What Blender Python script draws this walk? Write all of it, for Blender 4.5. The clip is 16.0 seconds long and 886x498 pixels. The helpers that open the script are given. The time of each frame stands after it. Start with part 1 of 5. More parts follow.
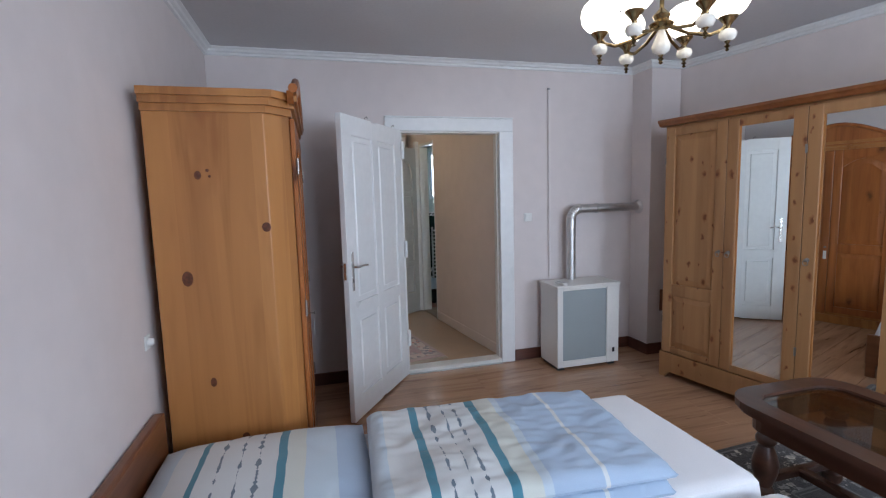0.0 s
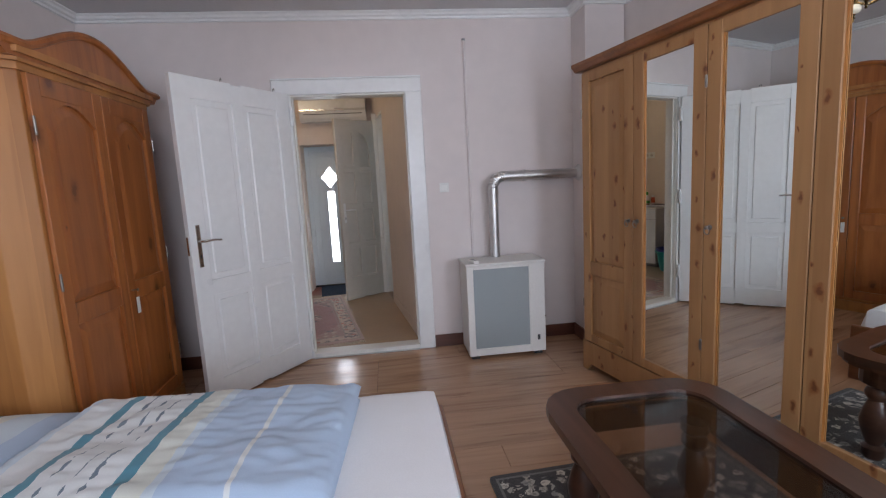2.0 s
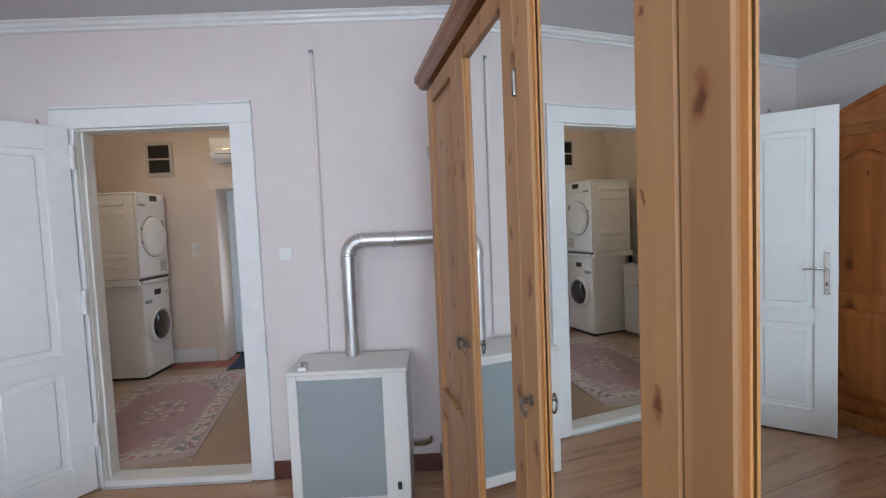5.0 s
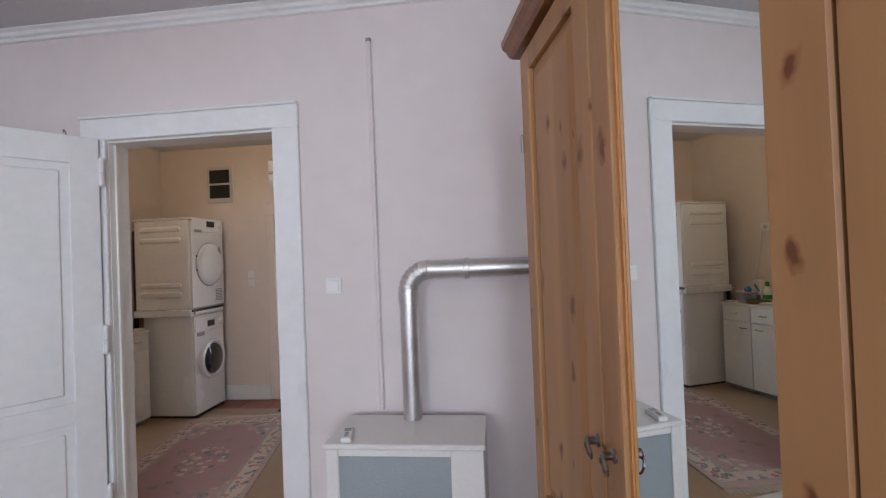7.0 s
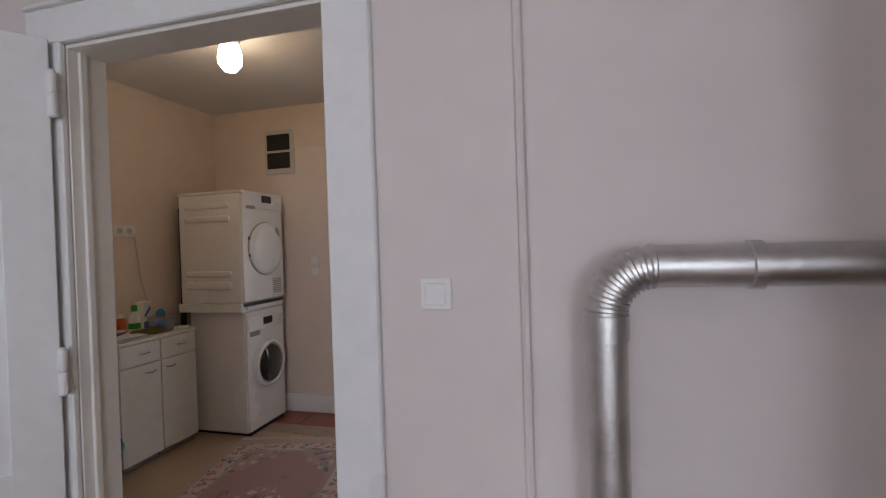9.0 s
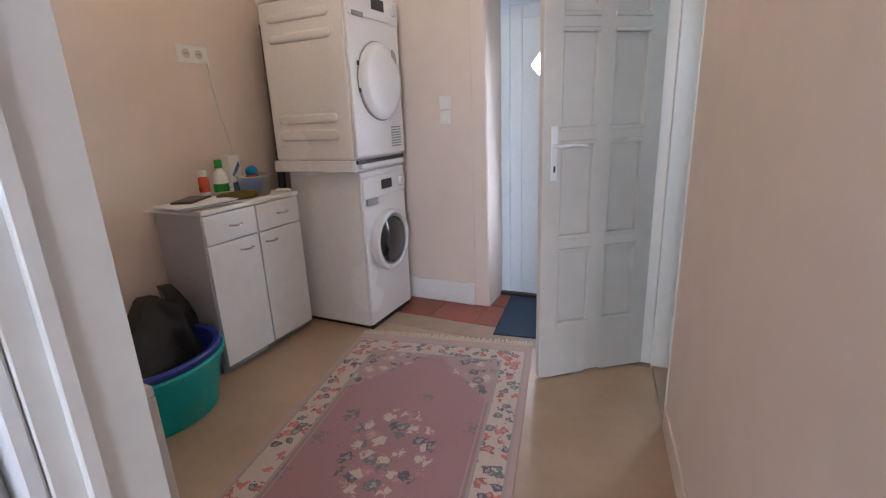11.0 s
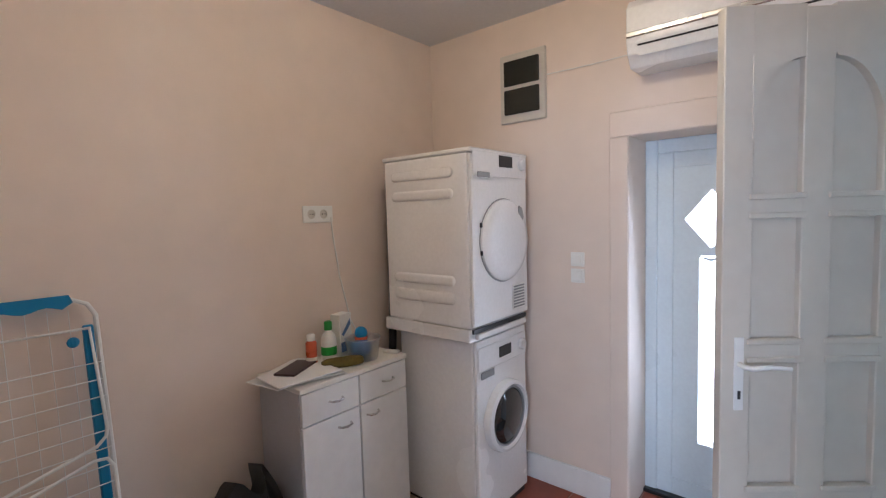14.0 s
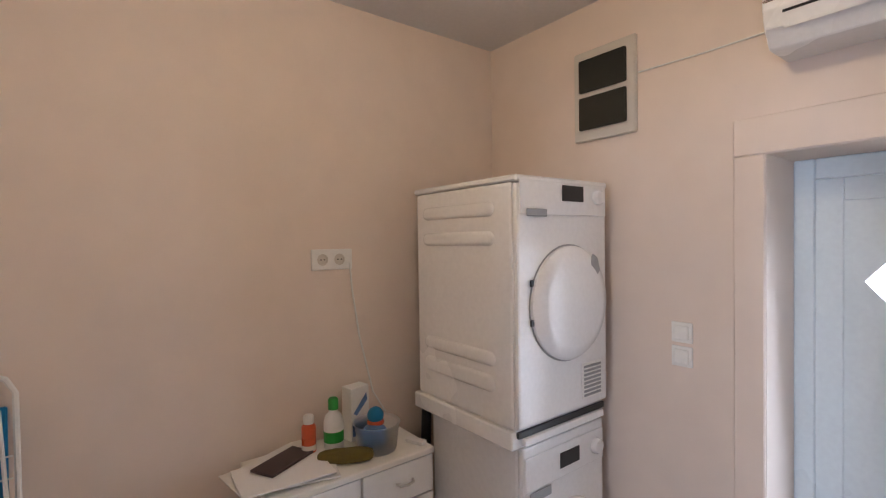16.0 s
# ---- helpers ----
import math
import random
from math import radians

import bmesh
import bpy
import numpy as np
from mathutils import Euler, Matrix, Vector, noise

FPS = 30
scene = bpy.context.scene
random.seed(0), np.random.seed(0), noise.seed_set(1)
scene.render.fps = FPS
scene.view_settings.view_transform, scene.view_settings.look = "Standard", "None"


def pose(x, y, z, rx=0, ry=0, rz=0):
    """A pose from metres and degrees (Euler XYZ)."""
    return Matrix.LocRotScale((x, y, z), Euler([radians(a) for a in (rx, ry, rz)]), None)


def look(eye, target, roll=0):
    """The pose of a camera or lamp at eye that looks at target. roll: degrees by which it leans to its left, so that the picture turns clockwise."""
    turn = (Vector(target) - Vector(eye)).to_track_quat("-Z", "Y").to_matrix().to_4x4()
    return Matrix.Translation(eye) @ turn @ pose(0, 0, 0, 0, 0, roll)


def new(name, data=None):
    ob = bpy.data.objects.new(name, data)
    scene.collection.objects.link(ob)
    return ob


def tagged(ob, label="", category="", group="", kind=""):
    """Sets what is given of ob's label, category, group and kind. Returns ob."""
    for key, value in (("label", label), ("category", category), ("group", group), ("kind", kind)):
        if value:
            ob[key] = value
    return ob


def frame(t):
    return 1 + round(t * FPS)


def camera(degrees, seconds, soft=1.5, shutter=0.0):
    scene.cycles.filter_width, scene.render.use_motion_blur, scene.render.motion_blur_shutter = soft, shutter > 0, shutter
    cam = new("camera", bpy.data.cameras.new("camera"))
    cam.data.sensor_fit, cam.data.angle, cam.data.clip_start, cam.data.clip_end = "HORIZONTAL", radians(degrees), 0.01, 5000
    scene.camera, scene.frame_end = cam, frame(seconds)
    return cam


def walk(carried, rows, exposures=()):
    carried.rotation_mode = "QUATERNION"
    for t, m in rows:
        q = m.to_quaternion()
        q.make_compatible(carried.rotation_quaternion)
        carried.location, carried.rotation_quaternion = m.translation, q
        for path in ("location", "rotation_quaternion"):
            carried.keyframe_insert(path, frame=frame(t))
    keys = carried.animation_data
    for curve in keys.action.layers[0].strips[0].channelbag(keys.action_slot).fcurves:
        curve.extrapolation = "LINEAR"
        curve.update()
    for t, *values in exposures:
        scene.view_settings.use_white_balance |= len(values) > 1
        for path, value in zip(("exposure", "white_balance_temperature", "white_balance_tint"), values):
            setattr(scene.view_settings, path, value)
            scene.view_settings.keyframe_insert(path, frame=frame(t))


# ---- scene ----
cam = camera(87.0, 16.0, 1.2)
PATH = [
    (0, (0.145, 0.183, 1.503), (0.665, 2.101, 1.28), -1.6),
    (0.5, (0.361, 0.149, 1.457), (0.675, 2.104, 1.178), -2.3),
    (1, (0.664, 0.182, 1.396), (0.789, 2.159, 1.127), -2.2),
    (1.5, (1.067, 0.278, 1.383), (1.112, 2.259, 1.11), -2.6),
    (2, (1.508, 0.29, 1.327), (1.733, 2.258, 1.052), -3.1),
    (2.5, (2.034, 0.27, 1.362), (2.284, 2.234, 1.079), -3.3),
    (3, (2.453, 0.352, 1.37), (2.766, 2.307, 1.087), -3.1),
    (3.2, (2.576, 0.391, 1.401), (2.892, 2.345, 1.113), -3.1),
    (5.3, (2.815, 1.411, 1.459), (2.781, 3.41, 1.41), -2.1),
    (5.5, (2.818, 1.42, 1.479), (2.742, 3.419, 1.467), -1.9),
    (6, (2.786, 1.547, 1.461), (2.632, 3.541, 1.463), -2.1),
    (6.5, (2.711, 1.821, 1.431), (2.501, 3.809, 1.457), -2.1),
    (7, (2.716, 1.929, 1.419), (2.486, 3.916, 1.447), -2.2),
    (7.5, (2.64, 2.257, 1.424), (2.394, 4.242, 1.455), -2.1),
    (8, (2.61, 2.404, 1.462), (2.335, 4.384, 1.517), -2.1),
    (8.5, (2.465, 2.699, 1.419), (2.127, 4.669, 1.477), -1.9),
    (9, (2.271, 2.944, 1.417), (1.75, 4.874, 1.393), -1.8),
    (9.2, (2.187, 3.005, 1.378), (1.613, 4.916, 1.242), -1.7),
    (11.3, (1.326, 3.955, 1.219), (0.467, 5.676, 0.673), -2.5),
    (11.5, (1.246, 4.045, 1.236), (0.385, 5.766, 0.69), -2.5),
    (12, (1.197, 4.13, 1.337), (0.228, 5.803, 0.846), -2.3),
    (12.5, (1.222, 4.139, 1.455), (0.144, 5.775, 1.054), -2.2),
    (13, (1.248, 4.137, 1.522), (0.075, 5.729, 1.224), -1.8),
    (13.5, (1.244, 4.131, 1.541), (0.008, 5.69, 1.343), -1.7),
    (14, (1.238, 4.147, 1.552), (-0.047, 5.672, 1.407), -1.7),
    (14.5, (1.151, 4.211, 1.549), (-0.184, 5.695, 1.416), -1.2),
    (15, (0.976, 4.365, 1.54), (-0.503, 5.709, 1.455), -1.3),
    (15.5, (0.959, 4.585, 1.586), (-0.602, 5.832, 1.507), -1.4),
    (16, (1.02, 4.752, 1.649), (-0.567, 5.969, 1.608), -0.9),
]
EXPOSURES = [
    (0.0, 0.10, 5900, 11), (1.0, 0.07, 6050, 12), (1.5, 0.05, 6250, 15), (2.0, -0.02, 6400, 16), (3.0, 0.37, 6150, 12), (5.5, 0.39, 6100, 11), (6.5, 0.25, 6300, 15), (7.5, 0.24, 6350, 16),
    (8.5, 0.05, 6450, 16), (9.2, -0.22, 6600, 17), (11.3, 1.12, 5700, 15), (12.5, 1.04, 5520, 13), (14.0, 1.03, 5580, 14), (14.5, 0.98, 5640, 15), (15.0, 0.84, 6120, 18), (15.5, 0.85, 6420, 20), (16.0, 0.92, 6020, 17),
]
walk(cam, [(t, look(eye, target, roll)) for t, eye, target, roll in PATH], EXPOSURES)

# ---- world and large lights ----
world = bpy.data.worlds.new("world")
scene.world = world
world.use_nodes = True
wn = world.node_tree.nodes
sky = wn.new("ShaderNodeTexSky")
sky.sky_type, sky.sun_disc = "NISHITA", False
sky.sun_elevation, sky.sun_rotation = radians(40), radians(200)
world.node_tree.links.new(sky.outputs[0], wn["Background"].inputs[0])
wn["Background"].inputs[1].default_value = 0.08


def lamp(name, kind, m, energy, color, size=0.1, size_y=0.0):
    data = bpy.data.lights.new(name, kind)
    data.energy, data.color = energy, color
    if kind == "AREA":
        data.shape, data.size, data.size_y = "RECTANGLE", size, size_y or size
    elif kind == "SUN":
        data.angle = size
    else:
        data.shadow_soft_size = size
    ob = new(name, data)
    ob.matrix_world = m
    return ob


DAY = (0.78, 0.89, 1.0)
lamp("sun", "SUN", look((0, 0, 5), (0.3, -1.0, 4.0)), 2.0, (1.0, 0.95, 0.88), radians(0.5))
# daylight in the openings of the two bedroom windows, the entrance door's glass and the bathroom window
lamp("window_daylight", "AREA", look((1.6, -1.36, 1.55), (1.4, 4, 1.2)), 41, DAY, 1.1, 1.3)
lamp("window_daylight", "AREA", look((3.5, -1.36, 1.55), (1.9, 4, 1.2)), 51, DAY, 1.1, 1.3)
lamp("door_daylight", "AREA", look((0.8, 6.62, 1.1), (0.8, 4, 0.6)), 2.0, DAY, 0.22, 1.1)
lamp("bath_daylight", "AREA", look((2.01, 6.75, 1.85), (2.1, 5.6, 0.8)), 2.4, DAY, 0.6, 0.5)
lamp("hall_bulb", "POINT", pose(0.45, 5.2, 2.44), 2.55, (1.0, 0.62, 0.27), 0.06)

# ---- materials ----


def material(name):
    m = bpy.data.materials.new(name)
    m.use_nodes = True
    return m, m.node_tree.nodes, m.node_tree.links, m.node_tree.nodes["Principled BSDF"]


def coords(n, l, scale=(1, 1, 1), rot=(0, 0, 0)):
    tc, mp = n.new("ShaderNodeTexCoord"), n.new("ShaderNodeMapping")
    mp.inputs["Scale"].default_value, mp.inputs["Rotation"].default_value = scale, [radians(a) for a in rot]
    l.new(tc.outputs["Object"], mp.inputs[0])
    return mp.outputs[0]


def noise_tex(n, l, vec, scale, detail=4.0, rough=0.5, warp=0.0):
    t = n.new("ShaderNodeTexNoise")
    t.inputs["Scale"].default_value, t.inputs["Detail"].default_value = scale, detail
    t.inputs["Roughness"].default_value, t.inputs["Distortion"].default_value = rough, warp
    l.new(vec, t.inputs["Vector"])
    return t.outputs[0]


def ramp(n, l, fac, stops, mode="LINEAR"):
    r = n.new("ShaderNodeValToRGB")
    r.color_ramp.interpolation = mode
    e = r.color_ramp.elements
    e[0].position, e[0].color = stops[0][0], (*stops[0][1], 1)
    e[1].position, e[1].color = stops[-1][0], (*stops[-1][1], 1)
    for p, c in stops[1:-1]:
        e.new(p).color = (*c, 1)
    l.new(fac, r.inputs[0])
    return r.outputs[0]


def mix(n, l, fac, a, b, mode="MIX"):
    m = n.new("ShaderNodeMix")
    m.data_type, m.blend_type = "RGBA", mode
    for sock, v in ((m.inputs[0], fac), (m.inputs[6], a), (m.inputs[7], b)):
        if isinstance(v, (int, float)):
            sock.default_value = v
        elif isinstance(v, tuple):
            sock.default_value = (*v, 1)
        else:
            l.new(v, sock)
    return m.outputs[2]


def calc(n, l, op, a, b=0.0, c=0.0):
    m = n.new("ShaderNodeMath")
    m.operation = op
    for sock, v in zip(m.inputs, (a, b, c)):
        if isinstance(v, (int, float)):
            sock.default_value = v
        else:
            l.new(v, sock)
    return m.outputs[0]


def bump(n, l, bsdf, height, strength, dist=0.01):
    b = n.new("ShaderNodeBump")
    b.inputs["Strength"].default_value, b.inputs["Distance"].default_value = strength, dist
    l.new(height, b.inputs["Height"])
    l.new(b.outputs[0], bsdf.inputs["Normal"])


def shade(c, k):
    return tuple(min(1.0, v * k) for v in c)


def plain(name, color, rough=0.5, metal=0.0, vary=0.08, scale=2.0, grain=60.0, bumps=0.05, spec=0.5, coat=0.0):
    """A painted, moulded or metal surface with broad tone variation and fine grain."""
    m, n, l, b = material(name)
    v = coords(n, l)
    big = noise_tex(n, l, v, scale, 3)
    fine = noise_tex(n, l, v, grain, 3)
    c = ramp(n, l, big, [(0.3, shade(color, 1 - vary)), (0.7, shade(color, 1 + vary))])
    c = mix(n, l, 0.12, c, ramp(n, l, fine, [(0.3, shade(color, 0.8)), (0.7, shade(color, 1.2))]))
    l.new(c, b.inputs["Base Color"])
    l.new(ramp(n, l, big, [(0.3, (rough * 0.85,) * 3), (0.7, (min(1, rough * 1.15),) * 3)]), b.inputs["Roughness"])
    b.inputs["Metallic"].default_value = metal
    b.inputs["Specular IOR Level"].default_value = spec
    b.inputs["Coat Weight"].default_value = coat
    if bumps:
        bump(n, l, b, fine, bumps, 0.004)
    return m


def timber(name, light, dark, rough=0.4, grain=(14, 14, 0.9), rot=(0, 0, 0), knots=0.0, coat=0.15, boards=0.0, sparse=False, flame=0.3):
    """Wood with long grain along the local z axis (after rot), growth streaks and, where asked, brown knots."""
    m, n, l, b = material(name)
    info = n.new("ShaderNodeObjectInfo")
    tc, add, mp = n.new("ShaderNodeTexCoord"), n.new("ShaderNodeVectorMath"), n.new("ShaderNodeMapping")
    shift = n.new("ShaderNodeCombineXYZ")
    l.new(calc(n, l, "MULTIPLY", info.outputs["Random"], 7.0), shift.inputs[0])
    l.new(calc(n, l, "MULTIPLY", info.outputs["Random"], 13.0), shift.inputs[2])
    l.new(tc.outputs["Object"], add.inputs[0])
    l.new(shift.outputs[0], add.inputs[1])
    mp.inputs["Rotation"].default_value = [radians(a) for a in rot]
    l.new(add.outputs[0], mp.inputs[0])
    v = mp.outputs[0]
    sc = n.new("ShaderNodeVectorMath")
    sc.operation = "MULTIPLY"
    sc.inputs[1].default_value = grain
    l.new(v, sc.inputs[0])
    streak = noise_tex(n, l, sc.outputs[0], 1.0, 5, 0.55, 0.6)
    fl = n.new("ShaderNodeVectorMath")
    fl.operation = "MULTIPLY"
    fl.inputs[1].default_value = [7.0 if g > 2 else 0.7 for g in grain]
    l.new(v, fl.inputs[0])
    broad = noise_tex(n, l, fl.outputs[0], 1.0, 3, 0.6, 1.2)
    c = ramp(n, l, streak, [(0.32, dark), (0.5, tuple((p + q) / 2 for p, q in zip(light, dark))), (0.66, light)])
    if sparse:
        c = ramp(n, l, streak, [(0.29, dark), (0.37, shade(light, 0.82)), (0.62, light)])
    c = mix(n, l, flame, c, ramp(n, l, broad, [(0.36, shade(dark, 0.95)), (0.5, light), (0.64, shade(light, 1.12))]))
    if boards:
        w = n.new("ShaderNodeTexVoronoi")
        w.voronoi_dimensions = "1D"
        w.inputs["Scale"].default_value = boards
        sx = n.new("ShaderNodeSeparateXYZ")
        l.new(v, sx.inputs[0])
        l.new(calc(n, l, "ADD", sx.outputs[0], sx.outputs[1]), w.inputs["W"])
        c = mix(n, l, 0.42, c, ramp(n, l, w.outputs["Color"], [(0.1, dark), (0.9, shade(light, 1.15))]))
    if knots:
        k = n.new("ShaderNodeTexVoronoi")
        k.voronoi_dimensions = "2D"
        k.inputs["Scale"].default_value = knots
        sv, cv = n.new("ShaderNodeSeparateXYZ"), n.new("ShaderNodeCombineXYZ")
        wob, wob2 = noise_tex(n, l, v, 17.0, 3), noise_tex(n, l, v, 31.0, 3)
        l.new(v, sv.inputs[0])
        l.new(calc(n, l, "ADD", sv.outputs[0], calc(n, l, "MULTIPLY", wob, 0.05)), cv.inputs[0])
        l.new(calc(n, l, "ADD", calc(n, l, "MULTIPLY", sv.outputs[2], 0.55), calc(n, l, "MULTIPLY", wob2, 0.03)), cv.inputs[1])
        l.new(cv.outputs[0], k.inputs["Vector"])
        cell = n.new("ShaderNodeSeparateColor")
        l.new(k.outputs["Color"], cell.inputs[0])
        size = calc(n, l, "MAXIMUM", calc(n, l, "SUBTRACT", calc(n, l, "MULTIPLY", cell.outputs[0], 2.0), 0.55), 0.05)
        dist = calc(n, l, "DIVIDE", k.outputs["Distance"], size)
        c = mix(n, l, ramp(n, l, dist, [(0.08, (0.75, 0.75, 0.75)), (0.15, (0, 0, 0))]), c, (0.21, 0.065, 0.015))
        c = mix(n, l, ramp(n, l, dist, [(0.05, (0.9, 0.9, 0.9)), (0.075, (0, 0, 0))]), c, (0.13, 0.038, 0.010))
    l.new(c, b.inputs["Base Color"])
    b.inputs["Roughness"].default_value = rough
    b.inputs["Coat Weight"].default_value, b.inputs["Coat Roughness"].default_value = coat, 0.25
    bump(n, l, b, streak, 0.12, 0.002)
    return m


def emitter(name, color, strength):
    m, n, l, b = material(name)
    b.inputs["Base Color"].default_value = (*color, 1)
    b.inputs["Emission Color"].default_value = (*color, 1)
    b.inputs["Emission Strength"].default_value = strength
    return m


def glassy(name, color, rough=0.0, ior=1.45):
    m, n, l, b = material(name)
    b.inputs["Base Color"].default_value = (*color, 1)
    b.inputs["Transmission Weight"].default_value, b.inputs["Roughness"].default_value, b.inputs["IOR"].default_value = 1.0, rough, ior
    return m


WALL = plain("wall_paint_pale_pink", (0.72, 0.655, 0.64), 0.7, vary=0.03, scale=1.1, grain=8, bumps=0.04)
HALLWALL = plain("wall_paint_peach", (0.76, 0.655, 0.58), 0.7, vary=0.035, scale=1.3, grain=7, bumps=0.03)
CEILING = plain("ceiling_paint", (0.66, 0.655, 0.67), 0.8, vary=0.03, grain=50, bumps=0.1)
WHITE = plain("white_gloss_paint", (0.80, 0.81, 0.81), 0.32, vary=0.025, grain=18, bumps=0.02)
CREAM = plain("old_cream_paint", (0.78, 0.77, 0.73), 0.38, vary=0.05, grain=20, bumps=0.03)
# old paint, greyed to hold the dim light on the bathroom leaf and white box
OLDPAINT_SHADE = plain("old_paint_and_shade", (0.61, 0.58, 0.53), 0.42, vary=0.06, grain=20, bumps=0.04)
# white plastic; the cool daylight in the entrance recess is put into its blue tint
PVC = plain("upvc_with_cool_daylight", (0.70, 0.80, 0.88), 0.3, vary=0.02, bumps=0.02)
ENAMEL = plain("white_enamel", (0.82, 0.82, 0.82), 0.25, vary=0.015, bumps=0.01)
PLASTIC = plain("white_plastic", (0.80, 0.80, 0.78), 0.4, vary=0.02, bumps=0.02)
GREYP = plain("grey_plastic", (0.30, 0.31, 0.32), 0.45)
# grey that holds the shading on the near side of the first hall cabinet
SHADELAM = plain("shaded_laminate", (0.52, 0.51, 0.53), 0.45, vary=0.03)
DARK = plain("black_plastic", (0.015, 0.016, 0.018), 0.35)
RUBBER = plain("black_bag_plastic", (0.012, 0.013, 0.012), 0.42, vary=0.3, scale=6, bumps=0.3)
CHROME = plain("brushed_steel", (0.62, 0.61, 0.59), 0.25, 1.0, vary=0.1, grain=140, bumps=0.05)
FLUE = plain("flue_aluminium", (0.62, 0.61, 0.60), 0.43, 1.0, vary=0.14, scale=9, grain=70, bumps=0.25)
NICKEL = plain("dark_nickel", (0.28, 0.26, 0.24), 0.35, 1.0)
BRASS = plain("aged_brass", (0.24, 0.175, 0.085), 0.25, 1.0, vary=0.25, scale=12)
GRILLE = plain("heater_grille_grey", (0.30, 0.34, 0.35), 0.5, vary=0.04, grain=160, bumps=0.3)
HEATER = plain("heater_enamel", (0.74, 0.73, 0.70), 0.35, vary=0.03)
PINE = timber("pine_amber", (0.50, 0.225, 0.066), (0.25, 0.083, 0.02), 0.42, (9, 9, 0.6), coat=0.06, boards=7, flame=0.6)
KNOT = plain("pine_knot", (0.13, 0.04, 0.016), 0.4, vary=0.4, scale=60)
PINED = timber("pine_reddish", (0.43, 0.148, 0.038), (0.25, 0.072, 0.017), 0.3, knots=4.2)
PINEL = timber("pine_pale", (0.40, 0.214, 0.090), (0.265, 0.122, 0.044), 0.48, knots=10.0, coat=0.03, boards=9, flame=0.35)
CROWN = timber("pine_crown", (0.27, 0.10, 0.03), (0.16, 0.05, 0.013), 0.3, grain=(14, 0.9, 14))
DARKWOOD = timber("dark_stained_wood", (0.085, 0.036, 0.022), (0.035, 0.015, 0.009), 0.28, grain=(14, 0.9, 14), coat=0.3)
BEDWOOD = timber("brown_stained_wood", (0.22, 0.085, 0.035), (0.12, 0.04, 0.016), 0.35, grain=(14, 0.9, 14))
SKIRT = timber("dark_skirting_wood", (0.13, 0.045, 0.028), (0.07, 0.022, 0.014), 0.4, grain=(0.9, 14, 14))
LAMINATE = timber("laminate_plank", (0.47, 0.275, 0.165), (0.14, 0.058, 0.03), 0.22, grain=(1.6, 22, 22), coat=0.25, sparse=True)
VINYL = plain("beige_vinyl_floor", (0.42, 0.30, 0.20), 0.4, vary=0.12, scale=3, grain=30)
TERRACOTTA = plain("terracotta_tile", (0.28, 0.075, 0.045), 0.4, vary=0.18, scale=6, grain=40, bumps=0.1)
GROUT = plain("grout", (0.36, 0.27, 0.22), 0.9)
GREENTILE = plain("dark_green_tile", (0.012, 0.035, 0.026), 0.15, vary=0.4, scale=9)
WHITETILE = plain("bath_wall_paint", (0.62, 0.74, 0.72), 0.5)
SHEET = plain("white_sheet", (0.82, 0.82, 0.84), 0.85, vary=0.02, grain=220, bumps=0.15)
BLUEPIPE = plain("blue_piping", (0.30, 0.50, 0.66), 0.85, grain=220)
MIRROR = material("mirror_glass")[0]
MIRROR.node_tree.nodes["Principled BSDF"].inputs["Metallic"].default_value = 1.0
MIRROR.node_tree.nodes["Principled BSDF"].inputs["Roughness"].default_value = 0.0
MIRROR.node_tree.nodes["Principled BSDF"].inputs["Base Color"].default_value = (0.86, 0.90, 0.89, 1)
GLASS = glassy("clear_glass", (0.95, 0.98, 0.97))
DARKGLASS = plain("dark_porthole_glass", (0.03, 0.026, 0.024), 0.06, spec=0.8, vary=0.05, bumps=0.0)
SMOKED = glassy("smoked_glass", (0.42, 0.36, 0.33), 0.03)
OPAL = emitter("lit_opal_glass", (1.0, 0.90, 0.74), 4.2)
BULB = emitter("lit_bulb_glass", (1.0, 0.86, 0.6), 14.0)
OUTSIDE = emitter("bright_outdoors", (0.94, 0.96, 1.0), 5.0)
CERAMIC = plain("cream_ceramic", (0.82, 0.78, 0.70), 0.2, vary=0.04)
BLUE = plain("blue_plastic", (0.0, 0.19, 0.42), 0.4, vary=0.08)
TEAL = plain("teal_plastic", (0.0, 0.32, 0.29), 0.38, vary=0.08)
NAVY = plain("navy_plastic", (0.02, 0.035, 0.24), 0.35, vary=0.1)
WIRE = plain("white_coated_wire", (0.82, 0.82, 0.8), 0.35)
STRIP = plain("pale_floor_strip", (0.36, 0.27, 0.20), 0.6, vary=0.15, scale=6)
MAT = plain("dark_blue_doormat", (0.018, 0.04, 0.075), 0.95, vary=0.25, scale=10, grain=300, bumps=0.6)


